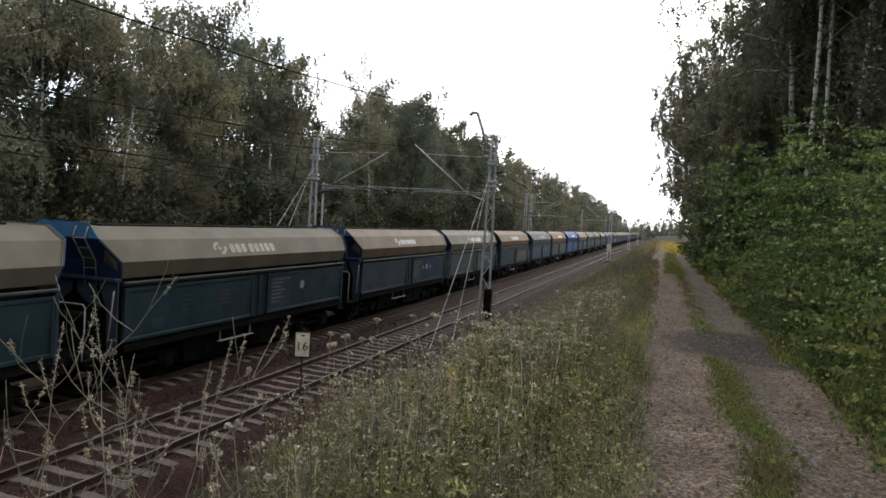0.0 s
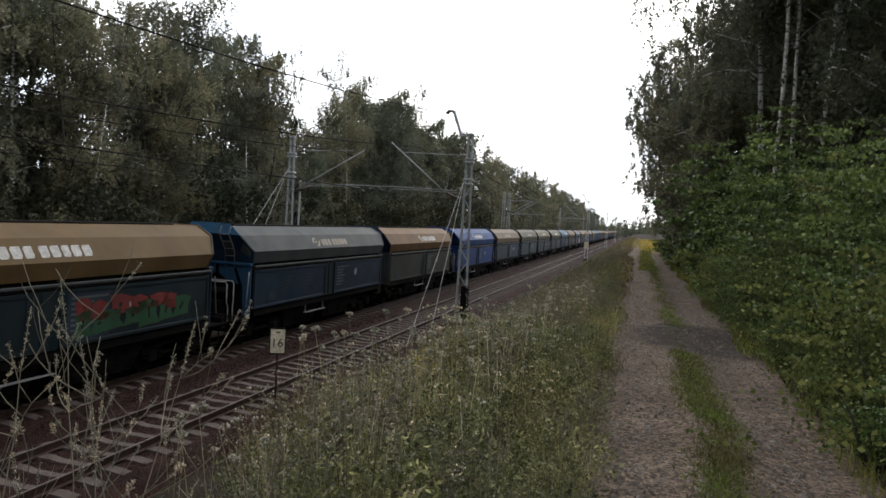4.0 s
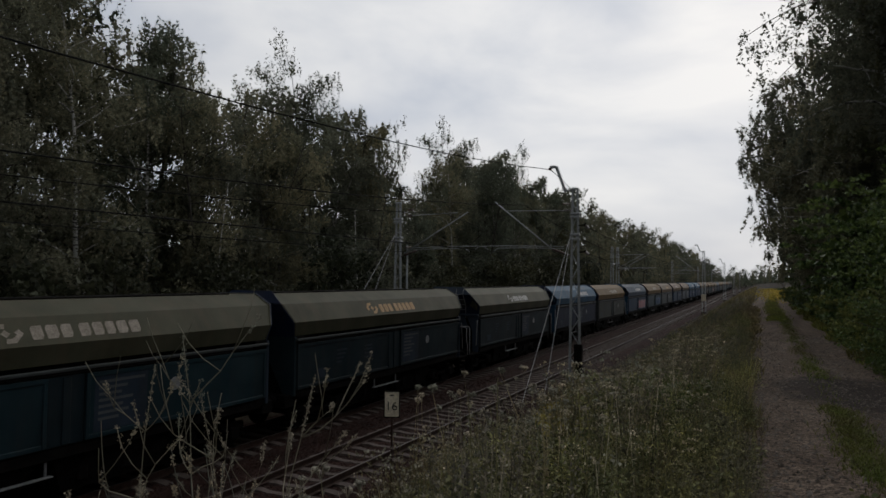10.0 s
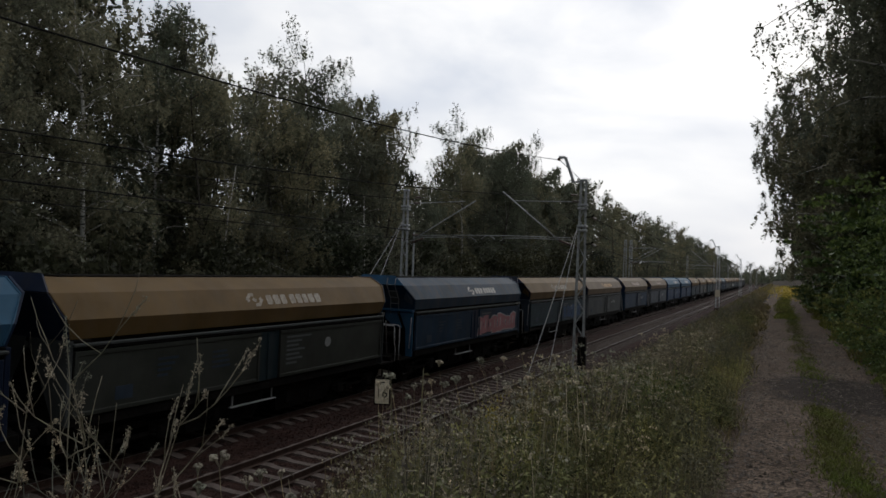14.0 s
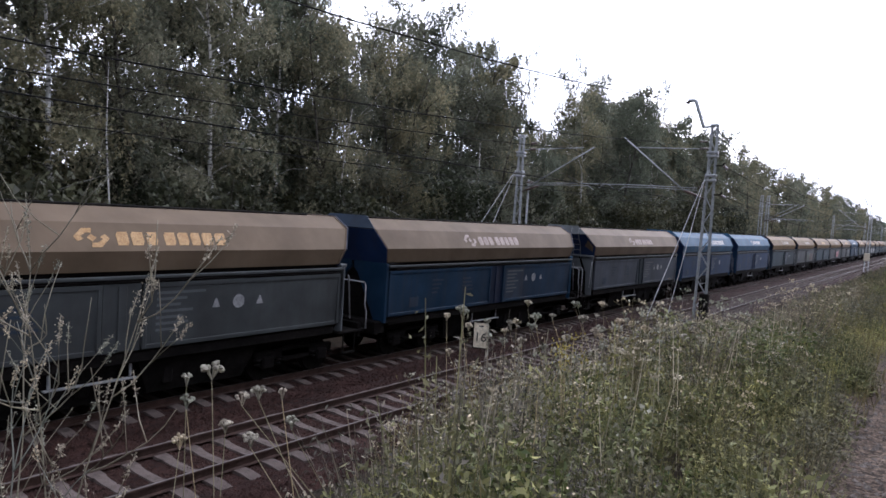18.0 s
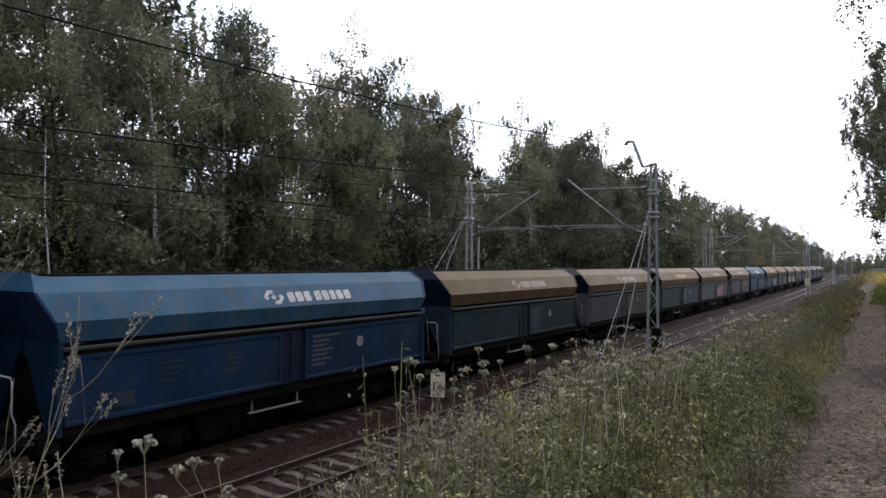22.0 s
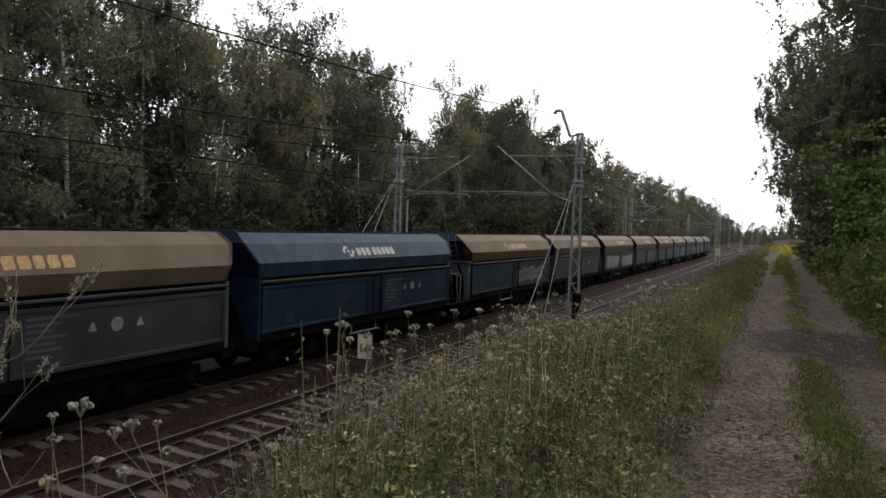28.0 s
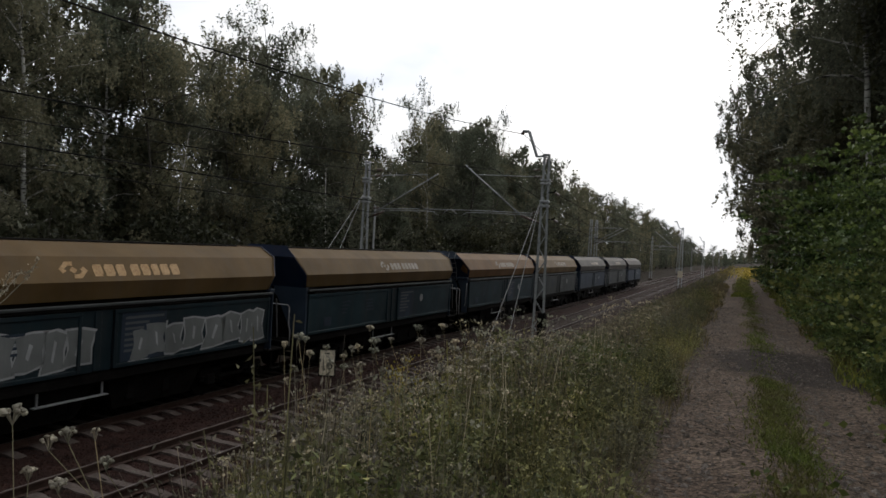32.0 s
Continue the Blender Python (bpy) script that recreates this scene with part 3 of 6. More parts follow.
RIM = [(1.35, 2.96), (1.44, 3.36), (1.09, 3.905), (0.52, 4.205), (-0.82, 4.205), (-1.39, 3.905), (-1.71, 3.36), (-1.61, 2.96)]
EP = [(1.36, 2.9), (1.45, 3.36), (1.10, 3.93), (0.53, 4.235), (-0.83, 4.235), (-1.40, 3.93), (-1.72, 3.36), (-1.62, 2.9)]
M["ridge"] = MB().cbox(-0.30, 0.30, -5.7, 5.7, 4.19, 4.245).mesh("ridge")
M["lid", "open"] = lid_solid(lid_prof, lid_y("front", "open"), lid_y("rear", "plain")).mesh("lid")
M["lid", "plain"] = lid_solid(lid_prof, lid_y("front", "plain"), lid_y("rear", "open")).mesh("lid")
FACE = [(1.34, 2.9), (1.435, 3.36), (1.085, 3.90), (-1.385, 3.90), (-1.705, 3.36), (-1.61, 2.9)]
HIP = [(1.10, 3.905), (0.58, 4.27), (-0.95, 4.27), (-1.40, 3.905)]
for kind in ("open", "plain"):
    ff, fr = lid_y("front", kind), lid_y("rear", kind)
    M["front_rim", kind] = MB().tube([(x, ff(z) + 0.015, z) for x, z in RIM], 0.022, 5).mesh("lid_rim")
    M["rear_rim", kind] = MB().tube([(x, fr(z) - 0.015, z) for x, z in RIM], 0.022, 5).mesh("lid_rim")
    M["front_plate", kind] = MB().add([(x, ff(z) + d, z) for d in (0.0, -0.04) for x, z in FACE], [(0, 1, 4, 5), (1, 2, 3, 4), (6, 11, 10, 7), (7, 10, 9, 8)] + [(i, i + 6, (i + 1) % 6 + 6, (i + 1) % 6) for i in range(6)]).mesh("end_plate")
    M["rear_plate", kind] = lid_solid(EP, fr, lambda z: fr(z) + 0.05).mesh("end_plate")
    M["end_roof", kind] = MB().add([(x, ff(z) + d, z + (0.02 if d else 0)) for d in (0.0, -0.045) for x, z in HIP], [(0, 1, 2, 3), (7, 6, 5, 4)] + [(i, i + 4, (i + 1) % 4 + 4, (i + 1) % 4) for i in range(4)]).mesh("end_roof")
    for q, xa in enumerate((0.35, -0.85)):
        M["end_panel", kind, q] = MB().add([(xa + dx, ff(z) - 0.042 - d, z) for d in (0.0, 0.008) for dx, z in ((0, 3.22), (0.42, 3.22), (0.42, 3.70), (0, 3.70))], [(4, 5, 6, 7), (0, 1, 5, 4), (2, 3, 7, 6)]).mesh("end_panel")
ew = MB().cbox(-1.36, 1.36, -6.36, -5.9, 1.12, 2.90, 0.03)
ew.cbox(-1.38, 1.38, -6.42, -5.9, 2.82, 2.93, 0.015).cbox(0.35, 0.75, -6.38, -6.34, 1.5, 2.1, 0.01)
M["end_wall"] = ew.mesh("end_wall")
ef = MB()
for q in (-1, 1):
    poly = [(1.37, 2.92), (0.06, 2.92), (0.06, 2.70), (0.22, 2.55), (0.98, 1.16), (1.37, 1.16)]
    ef.add([(q * x, y, z) for y in (-6.37, -6.43) for x, z in poly], [tuple(range(6)), tuple(range(6, 12))[::-1]] + [(i, 6 + i, 6 + (i + 1) % 6, (i + 1) % 6) for i in range(6)])
    ef.cbox(q * 1.36 - 0.03, q * 1.36 + 0.03, -6.44, -6.33, 1.16, 2.92, 0.012)
M["end_frame"] = ef.mesh("end_frame")
M["headstock"] = MB().cbox(-1.3, 1.3, -6.74, -6.3, 0.85, 1.2, 0.02).mesh("headstock")
es = MB()
for q in (-1, 1):
    for poly in ([(1.37, 2.90), (0.72, 2.90), (1.04, 2.15), (1.08, 1.1), (1.37, 1.1)], [(0.60, 2.90), (0.08, 2.90), (0.08, 2.55), (0.42, 2.30), (0.86, 2.20)]):
        n_ = len(poly)
        es.add([(q * x, y, z) for y in (-5.86, -5.90) for x, z in poly], [tuple(range(n_)), tuple(range(n_, 2 * n_))[::-1]] + [(i, n_ + i, n_ + (i + 1) % n_, (i + 1) % n_) for i in range(n_)])
es.cbox(-1.36, 1.36, -5.98, -5.76, 2.86, 2.95, 0.015)
M["end_sheet"] = es.mesh("end_sheet")
fh = MB().tube([(1.33, -6.88, 1.05), (1.33, -6.88, 1.55), (1.31, -6.82, 1.75), (1.31, -6.82, 2.32), (1.24, -6.82, 2.40), (-1.24, -6.82, 2.40), (-1.31, -6.82, 2.32), (-1.31, -6.82, 1.75), (-1.33, -6.88, 1.55), (-1.33, -6.88, 1.05)], 0.019, 6)
M["front_handrail"] = fh.mesh("handrail", True)
fg = MB().tube([(1.37, -6.16, 1.45), (1.38, -6.04, 2.62), (1.36, -6.0, 2.64)], 0.02, 6)
M["front_grab"] = fg.mesh("grab_bar", True)
fl = MB()
for xx in (0.35, 0.72):
    fl.tube([(xx, -5.92, 2.75), (xx, -5.98, 3.36), (xx, -6.34, 3.93), (xx, -6.24, 4.20)], 0.018, 5)
for u in (2.92, 3.17, 3.42, 3.67, 3.92):
    yy = float(np.interp(u, [2.75, 3.36, 3.93, 4.20], [-5.92, -5.98, -6.34, -6.24]))
    fl.tube([(0.35, yy, u), (0.72, yy, u)], 0.014, 5)
M["front_ladder"] = fl.mesh("ladder", True)
M["body"] = MB().prism([(1.27, 2.96), (1.27, 2.74), (1.36, 2.72), (1.33, 1.30), (0.95, 0.92), (-0.95, 0.92), (-1.33, 1.30), (-1.36, 2.72), (-1.27, 2.74), (-1.27, 2.96)], -6.02, 6.02).mesh("body")
M["side_rail"] = MB().cbox(-0.05, 0.05, -6.06, 6.06, -0.035, 0.035, 0.015).mesh("side_rail")


def panel_mesh(y0, y1):
    m = MB()
    n = 2
    pr = [(1.405, 2.69), (1.375, 1.36), (1.33, 1.36), (1.36, 2.69)]
    m.prism(pr, y0, y1)
    m.cbox(1.385, 1.425, y0, y1, 2.60, 2.70, 0.012)
    m.cbox(1.37, 1.405, y0, y1, 1.33, 1.43, 0.012)
    for yy in (y0, y1 - 0.09):
        m.cbox(1.37, 1.42, yy, yy + 0.09, 1.34, 2.68, 0.012)
    return m.mesh("side_door")


M["door_a"], M["door_b"] = panel_mesh(-6.0, -0.42), panel_mesh(0.42, 6.0)
post = MB().cbox(1.30, 1.372, -0.40, 0.40, 1.32, 2.7, 0.01)
post.cbox(1.36, 1.40, -0.09, 0.09, 1.34, 2.68, 0.012)
M["door_post"] = post.mesh("door_post")
sill = MB().cbox(1.20, 1.345, -5.9, 5.9, 1.06, 1.30, 0.02)
M["sill"] = sill.mesh("sill")
und = MB().cbox(-0.9, 0.9, -6.9, 6.9, 0.82, 1.06, 0.02)
for yy in (-2.0, -0.9, 0.9, 2.0):
    und.cbox(-1.15, 1.15, yy - 0.12, yy + 0.12, 0.45, 1.0, 0.03)
und.cbox(-0.6, 0.6, -2.4, 2.4, 0.35, 0.9, 0.1)
M["underframe"] = und.mesh("underframe")
# hopper chutes, added to block the light passing beneath the wagon
ch = MB()
for yy in (-1.7, 1.7):
    ch.add([(x * q, yy + y, z) for z, x, y0, y1 in ((1.1, 1.22, -1.55, 1.55), (0.28, 1.02, -1.2, 1.2)) for q in (-1, 1) for y in (y0, y1)], [(0, 1, 3, 2), (4, 6, 7, 5), (0, 2, 6, 4), (1, 5, 7, 3), (0, 4, 5, 1), (2, 3, 7, 6)])
M["chute"] = ch.mesh("chute")
st = MB()
st.cbox(1.22, 1.36, -1.7, 0.1, 0.74, 0.765, 0.008)
st.cbox(1.25, 1.29, -1.62, -1.57, 0.76, 1.1, 0.008).cbox(1.25, 1.29, -0.05, 0.0, 0.76, 1.1, 0.008)
M["footboard"] = st.mesh("footboard")
bg = MB()
for sgn in (-1, 1):
    bg.cbox(sgn * 1.0 - 0.07, sgn * 1.0 + 0.07, -0.5, 0.5, 0.45, 0.85, 0.04)
    bg.cbox(sgn * 1.0 - 0.07, sgn * 1.0 + 0.07, -1.3, 1.3, 0.55, 0.78, 0.04)
    for yy in (-0.9, 0.9):
        bg.cbox(sgn * 1.0 - 0.11, sgn * 1.0 + 0.13, yy - 0.19, yy + 0.19, 0.33, 0.66, 0.05)
        for k in range(4):
            bg.tube([(sgn * 1.07, yy + (-0.32 if k % 2 else 0.32), 0.42 + 0.05 * k), (sgn * 1.07, yy + (-0.32 if k % 2 else 0.32), 0.46 + 0.05 * k)], 0.075, 8)
bg.cbox(-1.0, 1.0, -0.18, 0.18, 0.5, 0.75, 0.03)
M["bogie"] = bg.mesh("bogie")
wh = MB()
for sgn in (-1, 1):
    wh.tube([(sgn * 0.68, 0, 0.46), (sgn * 0.715, 0, 0.46), (sgn * 0.72, 0, 0.46), (sgn * 0.81, 0, 0.46)], [0.485, 0.485, 0.455, 0.45], 20)
wh.tube([(-1.05, 0, 0.46), (1.05, 0, 0.46)], 0.08, 10)
M["wheelset"] = wh.mesh("wheelset")
pf = MB().cbox(-1.35, 1.35, 5.78, 6.90, 1.02, 1.08, 0.01)
pf.cbox(-1.3, 1.3, 6.6, 6.74, 0.85, 1.25, 0.02)
for sgn in (-1, 1):
    pf.cbox(sgn * 1.30 - 0.05, sgn * 1.30 + 0.05, 6.0, 6.5, 0.45, 0.49, 0.01)
    for yy in (6.02, 6.46):
        pf.cbox(sgn * 1.30 - 0.02, sgn * 1.30 + 0.02, yy, yy + 0.03, 0.46, 1.05, 0.006)
M["platform"] = pf.mesh("platform")
gear = MB().cbox(-0.35, 0.35, 5.85, 6.25, 1.08, 1.6, 0.04).tube([(-0.6, 6.0, 1.9), (0.6, 6.0, 1.9)], 0.16, 10).tube([(0.85, 6.0, 1.1), (0.85, 6.0, 2.3)], 0.03, 6)
M["brake_gear"] = gear.mesh("brake_gear")
bf = MB().tube([(0, 6.72, 1.06), (0, 6.86, 1.06), (0, 6.88, 1.06), (0, 6.95, 1.06), (0, 6.95, 1.06), (0, 6.985, 1.06)], [0.14, 0.14, 0.09, 0.09, 0.22, 0.2], 14)
M["buffer"] = bf.mesh("buffer", True)
M["coupling"] = MB().tube([(0, 6.7, 1.02), (0, 6.9, 0.98), (0, 7.02, 0.94)], [0.07, 0.05, 0.05], 8).mesh("coupling", True)
TURN = pose(0, 0, 0, 0, 0, 180)

# decals lie on the sloping face of the lid and on the doors
FA, FB = Vector((1.43, 0, 3.36)), Vector((1.08, 0, 3.90))
FUP = (FB - FA).normalized()
FN = Vector((FUP.z, 0, -FUP.x))


def on_lid(u, v, lift=0.006):
    return FA + FUP * v + Vector((0, u, 0)) + FN * lift


def on_door(u, z, lift=0.006):
    return Vector((1.375 + (z - 1.36) * 0.0226 + lift, u, z))


def decal(mb, pts, place, thick=0.004):
    """A flat painted shape with a little thickness."""
    n = len(pts)
    vs = [place(u, v, 0.003) for u, v in pts] + [place(u, v, 0.003 + thick) for u, v in pts]
    mb.add(vs, [tuple(range(n, 2 * n))] + [(i, (i + 1) % n, n + (i + 1) % n, n + i) for i in range(n)])


def logo_mesh(u0, big):
    m = MB()
    s = 0.22 * big
    cx, cy = u0 + 1.6 * s, 0.30
    for sgn in (1, -1):
        pts = [(0.15, 0.95), (-0.7, 0.95), (-1.55, 0.1), (-1.25, -0.35), (-0.75, -0.1), (-0.95, 0.15), (-0.45, 0.5), (0.05, 0.5)]
        decal(m, [(cx + sgn * a * s, cy + sgn * b * s) for a, b in (pts if sgn > 0 else pts)], on_lid)
    decal(m, [(cx - 0.42 * s, cy), (cx, cy - 0.38 * s), (cx + 0.42 * s, cy), (cx, cy + 0.38 * s)], on_lid)
    u = cx + 2.2 * s
    for k, w in enumerate((0.24, 0.26, 0.24, 0.0, 0.25, 0.25, 0.22, 0.26, 0.27)):
        if w:
            h = 0.17 * big
            b0 = cy - h
            decal(m, [(u, b0), (u + w * big * 0.82, b0), (u + w * big, b0 + h * 0.5), (u + w * big, cy + h * 0.8), (u + w * big * 0.18, cy + h * 0.8), (u, cy + h * 0.4)], on_lid)
        u += (w + 0.06) * big if w else 0.10 * big
    return m.mesh("painted_mark")


M["mark_a"], M["mark_b"], M["mark_c"] = logo_mesh(-1.25, 1.0), logo_mesh(-0.3, 0.85), logo_mesh(-2.2, 1.08)
dt = MB()
for r in range(7):
    z = 2.45 - 0.13 * r
    decal(dt, [(0.72, z), (0.72 + (1.15, 0.7, 0.55, 0.85, 0.6, 0.75, 0.5)[r], z), (0.72 + (1.15, 0.7, 0.55, 0.85, 0.6, 0.75, 0.5)[r], z + 0.06), (0.72, z + 0.06)], on_door)
M["data_lines"] = dt.mesh("data_line")
dt = MB()
for r in range(4):
    decal(dt, [(-2.2, 2.3 - 0.13 * r), (-1.7 + 0.05 * r, 2.3 - 0.13 * r), (-1.7 + 0.05 * r, 2.36 - 0.13 * r), (-2.2, 2.36 - 0.13 * r)], on_door)
    decal(dt, [(-3.9, 2.3 - 0.13 * r), (-3.3 - 0.1 * r, 2.3 - 0.13 * r), (-3.3 - 0.1 * r, 2.36 - 0.13 * r), (-3.9, 2.36 - 0.13 * r)], on_door)
decal(dt, [(-5.0, 1.55), (-4.55, 1.55), (-4.55, 1.85), (-5.0, 1.85)], on_door)
M["data_small"] = dt.mesh("data_line")
pl = MB()
decal(pl, [(0.62, 1.45), (1.95, 1.45), (1.95, 2.62), (0.62, 2.62)], on_door, 0.003)
M["data_panel"] = pl.mesh("data_panel")
rd = MB()
decal(rd, [(2.75 + 0.16 * math.cos(a * 0.5236), 2.18 + 0.16 * math.sin(a * 0.5236)) for a in range(12)], on_door)
M["roundel"] = rd.mesh("roundel")
tg = MB()
for u in (2.15, 3.35):
    decal(tg, [(u - 0.1, 2.08), (u + 0.1, 2.08), (u + 0.02, 2.28), (u - 0.02, 2.28)], on_door)
M["triangles"] = tg.mesh("warning_triangle")


def spray_paint(y0, y1, z0, z1, seed, fill, line, second, parent):
    """Sprayed lettering nobody can read: swelling blocks with dark edges."""
    r = random.Random(seed)
    under, over, extra = MB(), MB(), MB()
    u = y0
    while u < y1 - 0.3:
        w = r.uniform(0.45, 0.85)
        top, bot = z1 - r.uniform(0, 0.22), z0 + r.uniform(0, 0.15)
        lean = r.uniform(-0.12, 0.12)
        pts = [(u, bot), (u + w * 0.5, bot + r.uniform(-0.06, 0.06)), (u + w, bot + r.uniform(0, 0.1)), (u + w * 0.86 + lean, (top + bot) / 2), (u + w + lean, top - r.uniform(0, 0.12)), (u + w * 0.5 + lean, top), (u + lean, top - r.uniform(0, 0.15)), (u + w * 0.1 + lean, (top + bot) / 2)]
        decal(under, [(a + (0.05 if a > u + w / 2 else -0.05), b + (0.05 if b > (top + bot) / 2 else -0.05)) for a, b in pts], on_door, 0.002)
        decal(over if r.random() < 0.7 or not second else extra, pts, on_door, 0.006)
        decal(under, [(u + w * 0.42, bot + 0.25), (u + w * 0.52, bot + 0.2), (u + w * 0.56 + lean, top - 0.25), (u + w * 0.44 + lean, top - 0.2)], on_door, 0.009)
        u += w * 0.93
    tagged(part("graffiti", under, SPRAY[line], parent, "sprayed lettering outline"), kind="stuff")
    tagged(part("graffiti", over, SPRAY[fill], parent, "sprayed lettering fill"), kind="stuff")
    if extra.v:
        tagged(part("graffiti", extra, SPRAY[second], parent, "sprayed lettering fill"), kind="stuff")


# lighter copies of body paints: skylight on the end roofs sits in the colour
HIPS = dict(pearl="pale", teal="greyblue", grey="pale", olive="grey", slate="sky", darkteal="greyblue", navy="sky", blue="sky", royal="sky")
LOOK_OF = {"tan": "tan", "greytan": "grey-beige", "ochre": "ochre", "orange": "orange-ochre", "brown": "brown", "blue": "bright blue", "lightblue": "light blue", "steel": "steel blue", "slateblue": "slate blue", "greyblue": "grey-blue", "olive": "olive-tan", "grey": "grey", "teal": "teal", "navy": "navy blue", "pearl": "pale grey-blue", "royal": "strong blue", "slate": "slate blue", "darkteal": "dark teal", "brightblue": "bright blue"}


def hopper_wagon(lid, body, mark="mark_a", mark_mat=None, graffiti=None, door=None, front="open", shift=0.0, ends=None):
    w = thing("hopper_wagon", "weathered hopper wagon, %s lid, %s body%s" % (LOOK_OF[lid], LOOK_OF.get(body, body), ", sprayed graffiti" if graffiti else ""), "freight wagon", "wagons of the coal train")
    lm, bm_ = LIDM[lid], BODYM[body]
    rear = "plain" if front == "open" else "open"
    mid = pose(0, 0.3 if front == "open" else -0.3, 0)
    open_end, plain_end = (pose(0, 0, 0), TURN) if front == "open" else (TURN, pose(0, 0, 0))
    endm = BODYM["endblue"] if lid in ("tan", "greytan", "lightblue", "greyblue", "steel") else BODYM["navy"]
    hipm = BODYM["navy"] if lid == "ochre" or front == "plain" and body not in ("royal", "blue", "slate") else BODYM[HIPS.get(body, body)]
    if ends:
        endm, hipm = BODYM[ends[0]], BODYM[ends[1]]
    top = part("lid", M["lid", front], lm, w, LOOK_OF[lid] + " faceted steel lid")
    part("ridge", M["ridge"], BLACK, top, at=mid)
    part("lid_rim", M["front_rim", front], lm, top)
    part("lid_rim", M["rear_rim", rear], lm, top)
    if mark:
        tagged(part("painted_mark", M[mark], mark_mat or LOGO, top, "pale swirl mark and lettering blocks", at=pose(0, shift, 0)), kind="stuff")
    part("end_plate", M["front_plate", front], endm, w)
    part("end_plate", M["rear_plate", rear], endm, w)
    part("end_roof", M["end_roof", front], hipm, w, "sloping end roof sheet")
    if front == "open":
        part("ladder", M["front_ladder"], GREYBAR, w, "grey steel ladder on the end")
        if lid in ("steel", "olive", "greyblue", "lightblue", "slateblue", "greytan"):
            for q in (0, 1):
                part("end_panel", M["end_panel", front, q], BODYM["grey"], w, "pale inspection panel")
    for q in (-1, 1):
        part("side_rail", M["side_rail"], BODYM["grey"], w, at=mid @ pose(q * 1.42, 0, 2.83))
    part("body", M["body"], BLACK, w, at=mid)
    for q in (0, 1):
        at = mid @ TURN if q else mid
        for nm in ("door_a", "door_b"):
            dm = BODYM[door] if door and nm == "door_b" else bm_
            d = part("side_door", M[nm], dm, w, at=at)
            if not q and nm == "door_b":
                part("data_panel", M["data_panel"], BODYM["greyblue"] if body in ("blue", "teal", "greyblue", "darkteal") else dm, d)
                tagged(part("data_line", M["data_lines"], SPRAY["dull"], d, "unreadable pale data lines"), kind="stuff")
                part("roundel", M["roundel"], PALEBAR, d)
                if lid in ("tan", "steel"):
                    tagged(part("warning_triangle", M["triangles"], PALEBAR, d), kind="stuff")
            elif not q:
                tagged(part("data_line", M["data_small"], BODYM["greyblue"], d, "unreadable pale data lines"), kind="stuff")
        part("door_post", M["door_post"], BODYM["navy" if body in ("blue", "royal", "brightblue", "navy") else "darkteal"] if body != "grey" else bm_, w, at=at)
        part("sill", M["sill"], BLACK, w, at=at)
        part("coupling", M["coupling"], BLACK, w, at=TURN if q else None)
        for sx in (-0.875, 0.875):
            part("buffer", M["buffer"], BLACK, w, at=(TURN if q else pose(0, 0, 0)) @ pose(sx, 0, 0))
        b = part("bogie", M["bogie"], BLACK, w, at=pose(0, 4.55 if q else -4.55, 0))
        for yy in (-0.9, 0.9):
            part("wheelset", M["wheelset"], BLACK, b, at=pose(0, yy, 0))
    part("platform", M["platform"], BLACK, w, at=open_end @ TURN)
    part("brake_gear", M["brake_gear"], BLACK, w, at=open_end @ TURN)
    part("end_sheet", M["end_sheet"], BODYM[ends[2] if ends and len(ends) > 2 else HIPS.get(body, body)], w, "pale tapering end sheet above the platform", at=open_end)
    part("handrail", M["front_handrail"], PALEBAR, w, "pale tubular handrail", at=open_end)
    for sx in ((0,) if front == "open" else (-2.76, 0)):
        part("grab_bar", M["front_grab"], PALEBAR, w, at=open_end @ pose(sx, 0, 0))
    # the wall's black stands in for the shade inside the end opening
    part("end_wall", M["end_wall"], BLACK, w, "near-black end wall standing for the shade in the opening", at=plain_end)
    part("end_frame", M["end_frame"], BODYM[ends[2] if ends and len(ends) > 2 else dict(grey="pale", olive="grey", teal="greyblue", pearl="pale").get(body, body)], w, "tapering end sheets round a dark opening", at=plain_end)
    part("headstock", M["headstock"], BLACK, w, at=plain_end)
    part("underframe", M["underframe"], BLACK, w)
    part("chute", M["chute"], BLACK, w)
    part("footboard", M["footboard"], GREYBAR, w, "worn pale footboard")
    for g in graffiti or ():
        spray_paint(*g, w)
    return w


